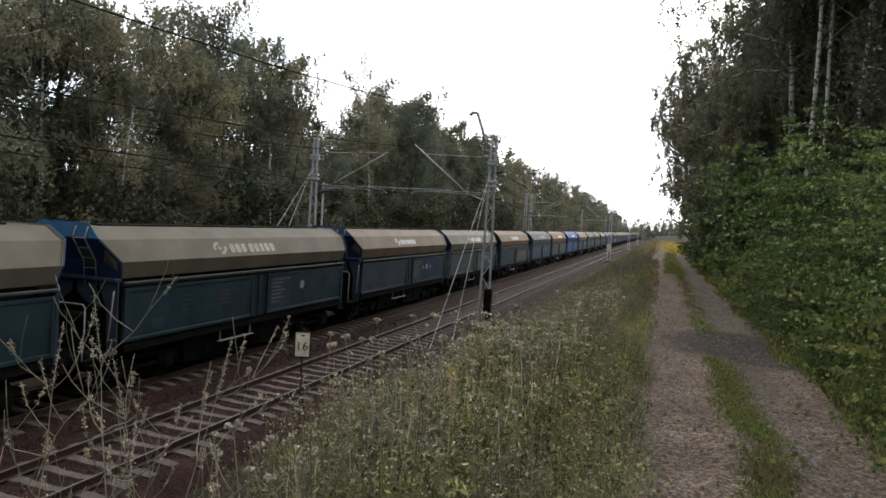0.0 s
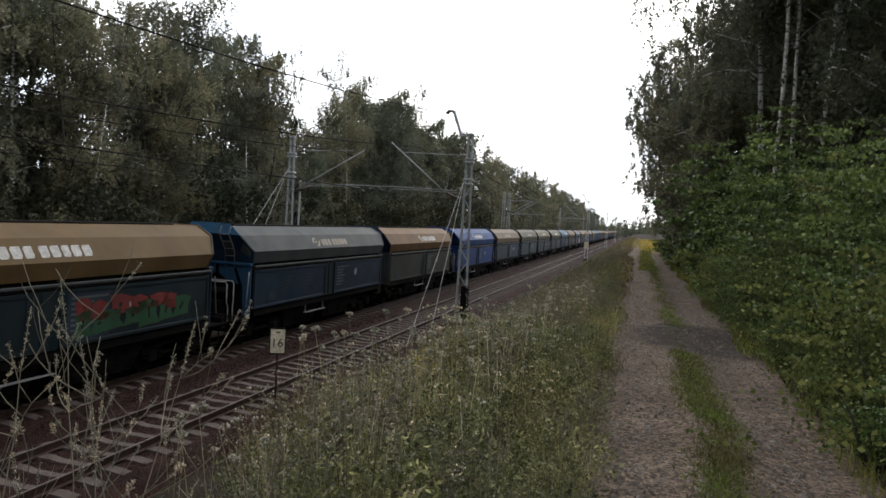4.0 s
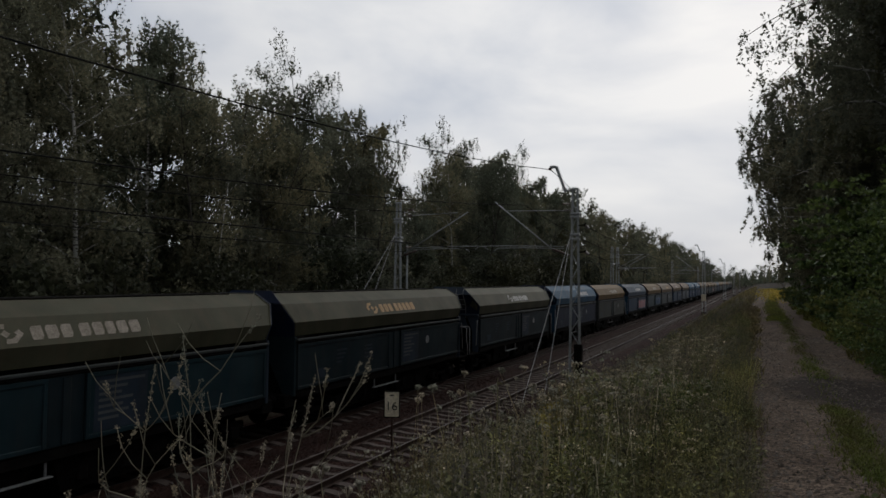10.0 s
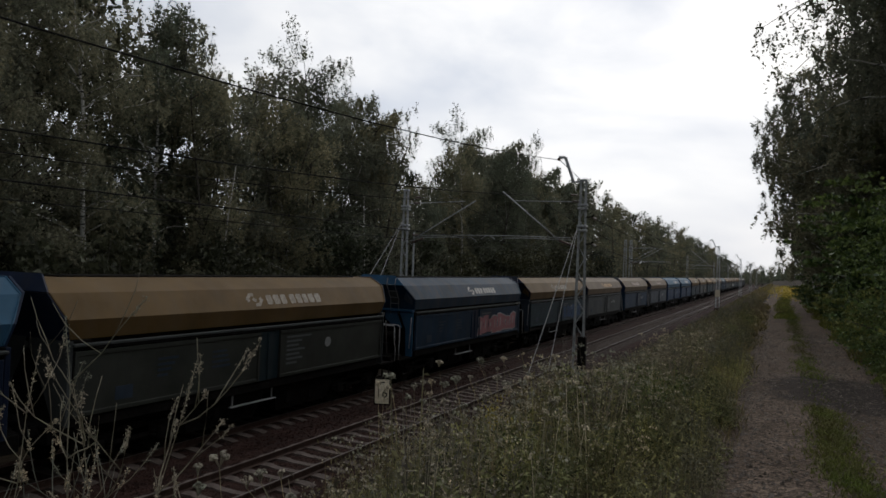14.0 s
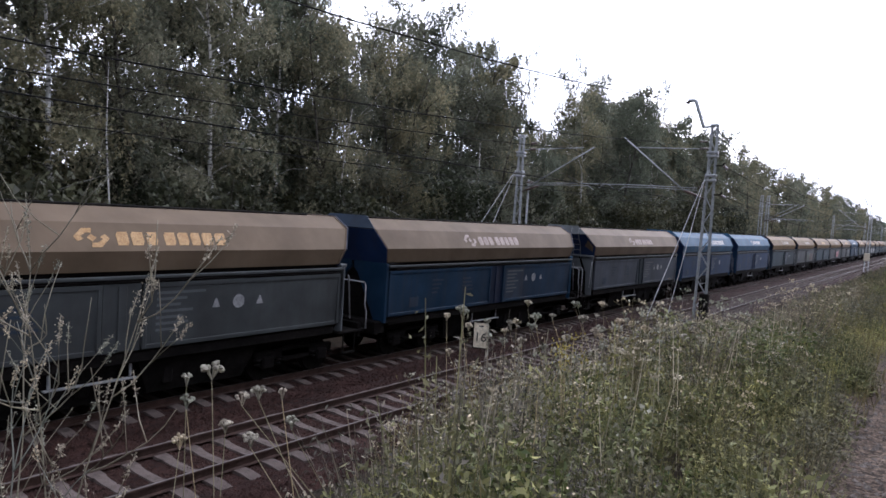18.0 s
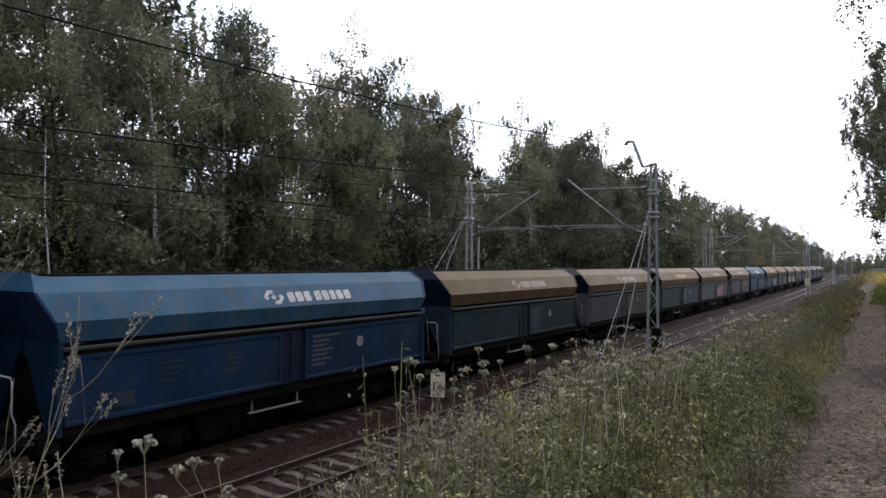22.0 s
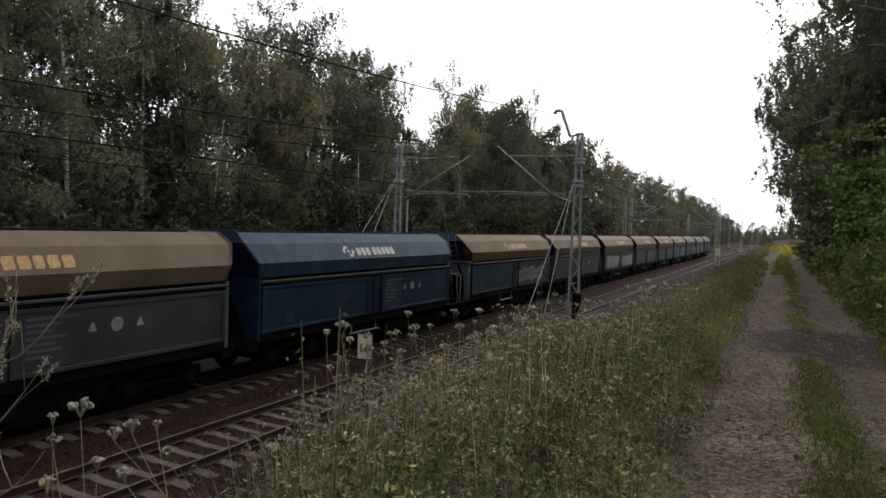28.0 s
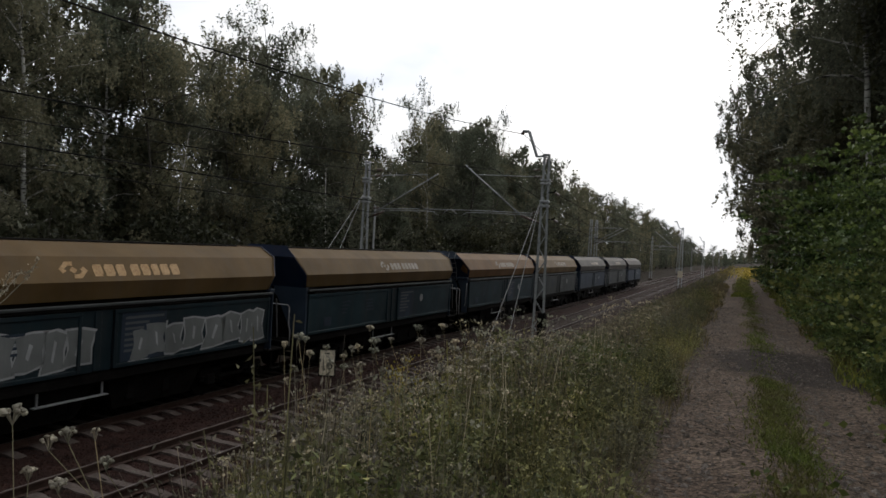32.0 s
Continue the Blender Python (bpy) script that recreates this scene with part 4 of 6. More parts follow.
G_ = [  # one row a wagon, from the front of the train as it passes
    ("tan", "blue", "mark_a", None, None, None), ("greytan", "teal", "mark_a", None, None, None),
    ("greytan", "teal", "mark_a", LOGO_F, None, None), ("tan", "greyblue", "mark_b", None, None, "blue"), ("greytan", "grey", "mark_a", None, None, None),
    ("ochre", "darkteal", "mark_a", None, [(0.5, 4.6, 1.45, 2.25, 3, "green", "black", None), (0.6, 4.5, 1.85, 2.5, 4, "red", "black", None)], None), ("greyblue", "slate", "mark_a", LOGO_F, None, None),
    ("orange", "olive", "mark_a", None, None, None), ("blue", "brightblue", "mark_a", None, None, None), ("tan", "teal", "mark_a", LOGO_F, None, "blue"),
    ("olive", "teal", "mark_a", LOGO_F, None, None), ("olive", "darkteal", "mark_c", LOGO_O, None, None), ("olive", "darkteal", "mark_a", None, None, None),
    ("lightblue", "navy", "mark_a", None, None, None), ("ochre", "olive", "mark_a", LOGO_F, None, None),
    ("slateblue", "blue", "mark_a", None, [(0.6, 5.4, 1.45, 2.4, 9, "pink", "white", None)], None),
    ("ochre", "teal", "mark_a", LOGO_F, [(1.2, 5.6, 1.45, 2.4, 10, "blue", "black", None)], None), ("tan", "grey", "mark_a", LOGO_O, None, None),
    ("tan", "blue", "mark_c", LOGO_P, None, None), ("tan", "pearl", "mark_a", LOGO_P, None, None),
    ("lightblue", "royal", "mark_c", None, None, None), ("lightblue", "royal", "mark_a", None, None, None),
    ("ochre", "teal", "mark_a", LOGO_F, None, "darkteal"), ("ochre", "grey", "mark_a", LOGO_F, [(0.6, 4.9, 1.45, 2.4, 12, "brown", "black", "green")], None),
    ("ochre", "teal", "mark_a", LOGO_O, None, None), ("ochre", "grey", "mark_a", LOGO_F, [(0.7, 3.2, 1.45, 2.5, 5, "pink", "red", None)], None),
    ("tan", "grey", "mark_a", LOGO_O, None, None), ("steel", "blue", "mark_a", None, None, None),
    ("ochre", "teal", "mark_a", LOGO_O, [(0.7, 5.2, 1.5, 2.45, 6, "silver", "black", None)], None), ("brown", "olive", "mark_a", LOGO_O, None, None),
    ("ochre", "darkteal", "mark_a", LOGO_O, [(-5.4, -0.6, 1.45, 2.45, 7, "silver", "white", None), (0.6, 5.5, 1.45, 2.4, 8, "silver", "white", None)], None),
    ("ochre", "teal", "mark_a", LOGO_F, None, None), ("orange", "teal", "mark_a", LOGO_F, None, None), ("ochre", "grey", "mark_a", LOGO_F, None, None),
    ("grey", "greyblue", "mark_a", LOGO_F, None, None), ("grey", "grey", "mark_a", LOGO_F, None, None), ("grey", "greyblue", None, None, None, None)]
# wagons that run with their plain end first
PLAIN_FIRST = (4, 5, 7, 11, 14, 17, 18, 20, 21, 22, 23, 25, 27, 29, 30, 31, 33, 34)
# how far the mark stands from its usual place, and wagons' own end colours
SHIFT = {0: -0.9, 1: -0.9, 2: -0.9, 3: -1.3, 4: -0.85, 5: -1.0, 9: -0.75, 13: 1.7, 15: 0.8, 18: -0.2, 20: 2.1, 27: -1.0}
END_COLOURS = {2: ("endblue", "sky"), 15: ("blue", "sky"), 6: ("blue", "sky"), 24: ("navy", "pale", "pale"), 28: ("navy", "greyblue", "pale"), 26: ("navy", "greyblue", "pale"), 27: ("navy", "navy"), 18: ("endblue", "greyblue"), 3: ("endblue", "endblue"), 13: ("navy", "navy"), 23: ("navy", "pale", "pale"), 17: ("navy", "grey", "pale")}
WAGONS = [hopper_wagon(*row, "plain" if k in PLAIN_FIRST else "open", SHIFT.get(k, 0.0), END_COLOURS.get(k)) for k, row in enumerate(G_)]


# ---- masts and overhead line ----
def lattice_mast(x, y, z0, top, side, near=True, label="galvanised lattice mast of the overhead line"):
    """side: +1 when the arms reach towards +x, -1 towards -x."""
    m = thing("overhead_line_mast", label, "mast", "masts of the overhead line", pose(x, y, 0))
    h = top - z0
    for sg in (-1, 1):
        leg = MB()
        a, b = sg * 0.23, sg * 0.10
        for k in range(2):
            o = 0.05 if k else -0.05
            leg.tube([(a, o, z0), (b, o, top)], 0.036, 4)
        leg.tube([(a + sg * 0.02, 0, z0), (b + sg * 0.02, 0, top)], 0.045, 4)
        part("leg", leg, STEEL, m)
    lac = MB()
    n = max(6, int(h / 0.55))
    for k in range(n):
        t0, t1 = k / n, (k + 1) / n
        w0, w1 = 0.23 - 0.13 * t0, 0.23 - 0.13 * t1
        s = 1 if k % 2 else -1
        for o in (-0.05, 0.05):
            lac.tube([(s * w0, o, z0 + h * t0), (-s * w1, o, z0 + h * t1)], 0.012, 4)
    tagged(part("lacing", lac, STEEL, m), kind="stuff")
    part("footing", MB().cbox(-0.42, 0.42, -0.35, 0.35, z0 - 0.6, z0 + 0.12, 0.05), CONCRETE, m)
    part("cap", MB().cbox(-0.15, 0.15, -0.10, 0.10, top - 0.03, top + 0.07, 0.02), STEEL, m)
    for zz in (7.7, 7.55, 6.75, 6.55):
        part("clamp", MB().cbox(-0.22, 0.22, -0.14, 0.14, zz - 0.05, zz + 0.05, 0.02), STEEL, m)
    arm = MB().tube([(side * (1.05 if side < 0 else 0.35), 0, 6.1 if side < 0 else 5.95), (side * 3.85, 0, 8.37 if side < 0 else 7.95)], 0.032, 7)
    part("cantilever", arm, STEEL, m, "pale diagonal cantilever tube", True)
    part("arm_insulator", MB().tube([(side * 0.1, 0, 5.75), (side * 0.4, 0, 5.86), (side * 0.45, 0, 5.88), (side * 1.06, 0, 6.1)], [0.03, 0.03, 0.055, 0.055], 8), CERAM, m, "dark ribbed insulator at the arm's foot", True)
    tie = MB().tube([(side * 0.1, 0, 7.85), (side * 3.3, 0, 7.93)], 0.02, 6)
    part("tie_rod", tie, STEEL, m, smooth=True)
    for ya, yb, z in ((0.0, 3.4, 6.22), (0.0, 2.45, 6.12)):
        rg = MB().tube([(side * (0.5 + ya), 0, z), (side * yb, 0, z + 0.06), (side * (yb + 1.25), 0, z + 0.05), (side * (yb + 1.5), 0, z - 0.12)], 0.02, 6)
        part("registration_arm", rg, STEEL, m, smooth=True)
    for dx, zz in ((side * 0.55, 8.15), (side * 0.45, 6.25), (side * 0.5, 7.86)):
        ins = MB()
        for k in range(5):
            ins.tube([(dx + 0.07 * k, 0, zz), (dx + 0.07 * k + 0.03, 0, zz)], [0.07, 0.03], 8)
        part("insulator", ins, CERAM, m, "brown ribbed insulator")
    return m


def top_bracket(m, side, top, tip_z):
    b = MB().tube([(0, 0, top), (side * 0.45, 0, top - 0.06), (side * 0.86, 0, tip_z - 0.02), (side * 0.95, 0, tip_z), (side * 1.17, 0, tip_z)], 0.075, 7)
    part("top_bracket", b, STEEL, m, "bent steel bracket with the feeder wire", True)
    part("insulator", MB().tube([(side * 1.17, 0, tip_z), (side * 1.17, 0, tip_z - 0.05), (side * 1.17, 0, tip_z - 0.14)], [0.02, 0.09, 0.07], 8), CERAM, m)


near_mast = lattice_mast(-7.62, 28.5, 0.05, 8.80, -1)
top_bracket(near_mast, -1, 8.80, 9.88)
part("switch_box", MB().cbox(0.02, 0.36, -0.3, 0.0, 0.4, 1.85, 0.03), BLACK, near_mast, "dark box fixed to the mast foot")
for gx_, gy_ in ((-0.12, -7.2), (0.12, -5.2)):
    part("guy_rope", MB().tube([(-0.2, 0, 6.75), (gx_, gy_, 0.2)], 0.014, 5), GUYM, near_mast, "taut steel guy rope")
far_mast = lattice_mast(-16.72, 28.5, -0.2, 8.5, 1)
part("leg", MB().tube([(0.42, 0.2, -0.2), (0.42, 0.2, 6.4)], 0.05, 6), STEEL, far_mast)
for gx_, gy_ in ((-0.4, -6.6), (0.1, -5.0)):
    part("guy_rope", MB().tube([(-0.2, 0, 6.9), (gx_, gy_, 0.3)], 0.016, 5), GUYM, far_mast, "taut steel guy rope")
m4 = lattice_mast(-7.42, 104, 0.05, 9.0, -1)
top_bracket(m4, -1, 9.0, 9.95)
part("plate", MB().cbox(-0.35, 0.3, -0.2, -0.16, 1.7, 2.7, 0.02), SIGNW, m4, "pale plate at the mast foot")
for x_, y_, sd in ((-16.98, 85, 1), (-16.4, 85.6, 1), (-16.9, 150, 1), (-16.7, 215, 1), (-16.7, 280, 1)):
    lattice_mast(x_, y_, -0.2, 8.8, sd)
for y_ in (172, 240, 310):
    mm = lattice_mast(-7.5, y_, 0.05, 8.9, -1)
    top_bracket(mm, -1, 8.9, 9.9)


def wire(name, pts_of, y0, y1, r, mat, label):
    ys = np.linspace(y0, y1, max(6, int((y1 - y0) / 4)))
    return tagged(part(name, MB().tube([pts_of(y) for y in ys], r, 5), mat), label, "wire", "overhead line wires")


def sag(y, supports, z, drop):
    """Height between supports, hanging by drop in the middle of each span."""
    for a, b in zip(supports, supports[1:]):
        if a <= y <= b:
            u = (y - a) / (b - a)
            return z - 4 * drop * u * (1 - u)
    return z


NS = [-40.5, 28.5, 104, 172, 240, 310, 400]
FS = [-36, 28.5, 85, 150, 215, 280, 400]
wire("feeder_wire", lambda y: (-8.79, y, sag(y, NS, 9.80, 2.25)), -40, 400, 0.0165, WIREM, "dark feeder wire hanging from the top brackets")
wire("messenger_wire", lambda y: (-10.07, y, sag(y, NS, 8.2, 1.85)), -40, 400, 0.015, WIREM, "dark sagging carrying wire above the near track")
wire("contact_wire", lambda y: (-10.07 + 0.2 * math.sin(y / 22), y, sag(y, NS, 5.85, 0.08)), -40, 400, 0.014, WIREM, "dark contact wire above the near track")
wire("messenger_wire", lambda y: (-14.07, y, sag(y, FS, 7.9, 1.3)), -36, 400, 0.014, WIREM, "dark sagging carrying wire above the far track")
wire("contact_wire", lambda y: (-14.07 + 0.2 * math.sin(y / 22 + 1), y, sag(y, FS, 5.85, 0.08)), -36, 400, 0.013, WIREM, "dark contact wire above the far track")
for zz in (7.15, 5.95):
    part("side_bracket", MB().tube([(0.1, 0, zz), (0.42, 0, zz + 0.02), (0.5, 0, zz + 0.12)], 0.03, 6), BLACK, near_mast, "short dark bracket")
    part("insulator", MB().tube([(0.42, 0.05, zz), (0.42, 0.2, zz), (0.42, 0.22, zz), (0.42, 0.75, zz - 0.04)], [0.03, 0.03, 0.06, 0.06], 8), CERAM, near_mast)
    wire("anchor_wire", lambda y, z=zz: (-7.2 + 0.02 * (y - 28.5) * (y < 60) + 0.63 * (y >= 60), y, sag(y, [29.2, 104, 172, 240, 310], z - 0.04, 1.1)), 29.2, 310, 0.014, WIREM, "dark anchored wire running on along the line")
drops = MB()
for xx, S, zt, dp in ((-10.07, NS, 8.2, 1.85), (-14.07, FS, 7.9, 1.3)):
    for y in np.arange(-10, 100, 11.0):
        drops.tube([(xx, y, sag(y, S, zt, dp)), (xx, y, 5.83)], 0.005, 4)
tagged(part("dropper_wires", drops, WIREM), "thin dropper wires between carrying and contact wire", "wire", "", "stuff")

# ---- hectometre post ----
sg = thing("hectometre_sign", "dirty white number plate on a thin dark post", "sign", "", pose(-7.2, 11.12, -0.06, 0, 0, 22))
part("post", MB().cbox(-0.02, 0.02, -0.02, 0.02, -0.3, 1.95, 0.006), RUST, sg)
part("plate", MB().cbox(-0.165, 0.165, -0.045, -0.021, 1.85, 2.38, 0.01), SIGNW, sg)
rim = MB()
for q in (-1, 1):
    rim.cbox(q * 0.16 - 0.01, q * 0.16 + 0.01, -0.055, -0.02, 1.84, 2.39, 0.004)
for zz in (1.845, 2.385):
    rim.cbox(-0.165, 0.165, -0.055, -0.02, zz - 0.012, zz + 0.012, 0.004)
part("plate_rim", rim, BLACK, sg)
part("mark", MB().cbox(-0.05, 0.05, -0.052, -0.044, 2.29, 2.315, 0.002), INK, sg)
for ch, cx in (("1", -0.075), ("6", 0.06)):
    cu = bpy.data.curves.new("digit", "FONT")
    cu.body, cu.size, cu.extrude, cu.align_x = ch, 0.26, 0.003, "CENTER"
    tmp = new("digit", cu)
    dme = bpy.data.meshes.new_from_object(tmp.evaluated_get(bpy.context.evaluated_depsgraph_get()))
    bpy.data.objects.remove(tmp)
    dme.materials.clear()
    part("digit", dme, INK, sg, "black painted digit", at=pose(cx, -0.05, 1.99, 90, 0, 0))


# ---- trees ----
def limb_path(rng, p, d, length, n=5, droop=0.0, wander=0.12):
    pts, d = [Vector(p)], Vector(d).normalized()
    for k in range(n):
        d = (d + Vector((rng.gauss(0, wander), rng.gauss(0, wander), rng.gauss(0, wander) - droop * (k / n)))).normalized()
        pts.append(pts[-1] + d * (length / n))
    return pts


def tree_meshes(seed, height, crown_from, spread, leaves, leaf, hang=0.5, stems=1, limbs=22, r0=0.13, soft=0.34):
    """Trunk with limbs, and a crown of hanging leaf sprays with gaps."""
    rng = random.Random(seed)
    wood, pts_c, wts = MB(), [], []
    for s in range(stems):
        lean = Vector((rng.gauss(0, 0.05) + 0.16 * s, rng.gauss(0, 0.05), 1))
        trunk = limb_path(rng, (0.25 * s, 0.1 * s, -0.3), lean, height * (1 - 0.08 * s) * 0.95, 9, 0, 0.035)
        wood.tube(trunk, [r0 * (1 - 0.93 * (k / 9) ** 0.9) + 0.008 for k in range(10)], 7)
        for k in range(limbs):
            u = crown_from + (1 - crown_from) * (k + rng.random()) / limbs
            i = min(8, int(u * 9))
            p = trunk[i].lerp(trunk[i + 1], u * 9 - i)
            w = rng.uniform(0, 6.283)
            v = (u - crown_from) / (1 - crown_from)
            reach = spread * (0.46 + 0.70 * math.sin(math.pi * min(1, 0.22 + 0.60 * v))) * rng.uniform(0.5, 1.15)
            path = limb_path(rng, p, (math.cos(w), math.sin(w), 0.45 + 0.6 * v), reach, 5, 0.3 * hang, 0.17)
            if leaves > 5000 or k % 3 == 0:
                wood.tube(path, [0.045 * (1 - v * 0.6) * (1 - j / 6.5) + 0.006 for j in range(6)], 3)
            full = rng.uniform(0.3, 1.0)
            for j in range(1, 6):
                for q in range(3):
                    pts_c.append(path[j] + Vector((rng.uniform(-0.5, 0.5), rng.uniform(-0.5, 0.5), rng.uniform(-0.4, 0.4))) * (0.5 + 0.17 * spread))
                    wts.append(full * rng.uniform(0.15, 1.0) * (0.5 if j == 1 else 1.0))
    pc, wts = np.array([p[:] for p in pts_c]), np.array(wts)
    pick = RNG.choice(len(pc), leaves, p=wts / wts.sum())
    # thin twigs hang from the limbs, and the leaves sit along them
    per = 20 if leaves > 29000 else 12 if leaves > 8000 else 4
    twigs = leaves // per
    start = pc[pick[:twigs]] + np.clip(RNG.normal(size=(twigs, 3)), -1.4, 1.4) * np.array([soft, soft, soft * 0.8]) * (0.52 + spread * 0.10)
    sway = RNG.normal(size=(twigs, 3)) * np.array([0.22, 0.22, 0.12]) - np.array([0, 0, 1.0])
    reach = hang * RNG.uniform(0.5, 1.7, twigs)[:, None, None] + 0.15
    u = RNG.random((twigs, per, 1))
    c = (start[:, None] + sway[:, None] * reach * u + RNG.normal(size=(twigs, per, 3)) * 0.055).reshape(-1, 3)
    c[:, 2] = np.maximum(c[:, 2], 0.1)
    crown = fast_mesh("crown", leaf_tris(c, leaf, hang * 0.9), 3)
    return wood.mesh("trunk", True), crown


KH = (16.5, 15.0, 17.5, 13.0, 15.8, 17.0)
KINDS = [tree_meshes(s, h, cf, sp, lv, lf, hg, st, lb, r) for s, h, cf, sp, lv, lf, hg, st, lb, r in (
    (1, 16.5, 0.18, 2.9, 22000, 0.125, 0.6, 1, 30, 0.14), (2, 15.0, 0.14, 2.6, 21000, 0.125, 0.6, 1, 28, 0.12), (3, 17.5, 0.20, 3.3, 24000, 0.125, 0.5, 1, 32, 0.16),
    (4, 13.0, 0.10, 2.7, 21000, 0.125, 0.5, 2, 18, 0.10), (5, 15.8, 0.24, 2.6, 20000, 0.125, 0.75, 1, 30, 0.12), (6, 17.0, 0.16, 3.6, 25000, 0.125, 0.45, 1, 34, 0.17))]
MID = [tree_meshes(s, h, 0.14, sp, 8400, 0.22, 0.6, 1, 24, 0.14, 0.36) for s, h, sp in ((7, 16.5, 3.0), (8, 15.0, 2.7), (9, 17.0, 3.4))]
MIDH = (16.5, 15.0, 17.0)
FAR = [tree_meshes(s, h, 0.06, sp, 3600, 0.30, 0.3, 1, 20, 0.16, 0.5) for s, h, sp in ((11, 16, 3.0), (12, 17.5, 3.4), (13, 14.5, 2.8))]
FARH = (16, 17.5, 14.5)
LOW = [tree_meshes(s, h, 0.04, sp, 2600, 0.24, 0.3, 3, 9, 0.05) for s, h, sp in ((21, 5.5, 1.7), (22, 4.2, 1.5), (23, 7.0, 1.9))]


def tree(kind, x, y, size, bark, leaf, label, group, name="birch_tree", turn=0, lean=(0, 0), z=None):
    wood, crown = kind
    t = thing(name, label, "tree" if "bush" not in name else "bush", group, pose(x, y, float(ground_z(x, y)) if z is None else z, lean[0], lean[1], 0) @ pose(0, 0, 0, 0, 0, turn) @ Matrix.Scale(size, 4))
    if "bush" in name:
        tagged(part("stem", wood, bark, t), kind="stuff")
    else:
        part("trunk", wood, bark, t)
    part("crown", crown, leaf, t)
    return t


R = random.Random(5)
GL = "trees across the railway"
# height of the skyline, as it stands at the wood's edge
SKY_Y = [-40, 6, 12, 14, 16.2, 18, 19.6, 22.5, 24.5, 27, 29, 32, 35, 38, 41, 43, 45, 48, 51, 54, 58, 64, 75, 90, 430]
SKY_H = [17.5, 17, 17, 16.2, 17.2, 16, 16.9, 14.0, 15.2, 13.8, 15.5, 17.0, 16.2, 14.6, 11.5, 9.6, 11.0, 13.5, 15.5, 17.4, 16.8, 16.2, 16.4, 17, 17]


def room(x, y):
    """How tall a tree may stand here below the skyline."""
    k = abs(x) / 24
    return min(18.5, 4.8 + (float(np.interp(-1 + (y + 1) / k, SKY_Y, SKY_H)) - 4.8) * k - 0.6)


FRONT = [(-23.6, 16.2, 0), (-24.2, 19.6, 4), (-23.8, 24.5, 1), (-24.3, 32.0, 5), (-23.4, 37.0, 3), (-24.2, 54.0, 5), (-23.8, 50.0, 1), (-23.5, 13.2, 2), (-24.0, 29.3, 4), (-24.0, 58.5, 2), (-23.2, 42.6, 3), (-24.2, 46.0, 4),
         (-23.4, 21.9, 3), (-23.6, 27.0, 3), (-24.4, 34.6, 1), (-23.5, 10.0, 0), (-24, 7.0, 4), (-23.6, 3.8, 1), (-24.2, 0.5, 5), (-24, -3, 0), (-23.5, -7, 2), (-24, -11, 4), (-24, -16, 1), (-24, -21, 5), (-24.0, 62.5, 0), (-23.5, 66.5, 4), (-24.2, 71, 2), (-23.6, 75.5, 1)]
for x, y, kd in FRONT:
    tree(KINDS[kd] if y > 3 else FAR[kd % 3], x, y, room(x, y) / (KH[kd] if y > 3 else FARH[kd % 3]), BIRCH if kd in (0, 4, 1) else BARK, LEAF_BIRCH, "tall birch with hanging grey-green foliage at a wood's edge", GL, turn=R.uniform(0, 360))
for row, (xr, st) in enumerate(((-27.0, 3.0), (-31, 3.7), (-36.5, 4.4))):
    y = -30.0 if row < 2 else 62.0
    while y < 100:
        kd = R.randrange(3)
        x = xr + R.uniform(-1.4, 1.4)
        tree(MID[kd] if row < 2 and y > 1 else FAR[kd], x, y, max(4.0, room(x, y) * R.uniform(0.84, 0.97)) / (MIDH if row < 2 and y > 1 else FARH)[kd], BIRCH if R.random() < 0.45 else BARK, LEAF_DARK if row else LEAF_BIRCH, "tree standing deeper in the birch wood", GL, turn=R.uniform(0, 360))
        y += st * R.uniform(0.75, 1.3)
# slender pale stems at the wood's edge
for q in range(3):
    y = 11 + q * 10.7 + R.uniform(-1.2, 1.2)
    t = thing("birch_sapling", "slender pale birch stem at the wood's edge", "tree", "saplings of the wood", pose(-21.9 + R.uniform(-0.5, 0.5), y, 0.4, R.uniform(-7, 7), R.uniform(-7, 7)))
    part("trunk", MB().tube([(0, 0, -0.3), (0.05, 0.05, 3), (0.12, -0.05, 6), (0.1, 0.1, 8.5)], [0.042, 0.036, 0.028, 0.012], 6), BIRCH, t, smooth=True)
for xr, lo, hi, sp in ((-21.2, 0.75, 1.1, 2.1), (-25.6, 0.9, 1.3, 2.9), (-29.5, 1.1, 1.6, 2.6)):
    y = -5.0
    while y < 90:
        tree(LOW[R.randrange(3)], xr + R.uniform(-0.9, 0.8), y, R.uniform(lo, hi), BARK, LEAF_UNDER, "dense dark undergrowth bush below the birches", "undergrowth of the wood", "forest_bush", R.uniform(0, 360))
        y += sp * R.uniform(0.75, 1.3)
# the far run of the wood, haze put in by a paler leaf colour
for xr in (-23, -28, -34):
    y = 79.0 if xr > -30 else 100.0
    while y < 420:
        kd = R.randrange(3)
        x = xr + R.uniform(-1.5, 1.5)
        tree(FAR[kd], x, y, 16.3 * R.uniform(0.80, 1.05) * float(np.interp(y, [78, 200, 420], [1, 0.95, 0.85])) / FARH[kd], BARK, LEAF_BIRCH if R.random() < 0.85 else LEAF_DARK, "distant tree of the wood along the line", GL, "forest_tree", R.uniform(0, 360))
        y += R.uniform(2.8, 4.6) * (1 + y / 240)
# horizon trees share the paler leaf colour put in for haze
for q in range(90):
    tree(FAR[q % 3], -70 + 1.5 * q + R.uniform(-1, 1), 430 + R.uniform(-20, 80), R.uniform(0.45, 0.8), BARK, LEAF_BIRCH, "far tree closing the view down the line", "trees on the horizon", "forest_tree", R.uniform(0, 360))

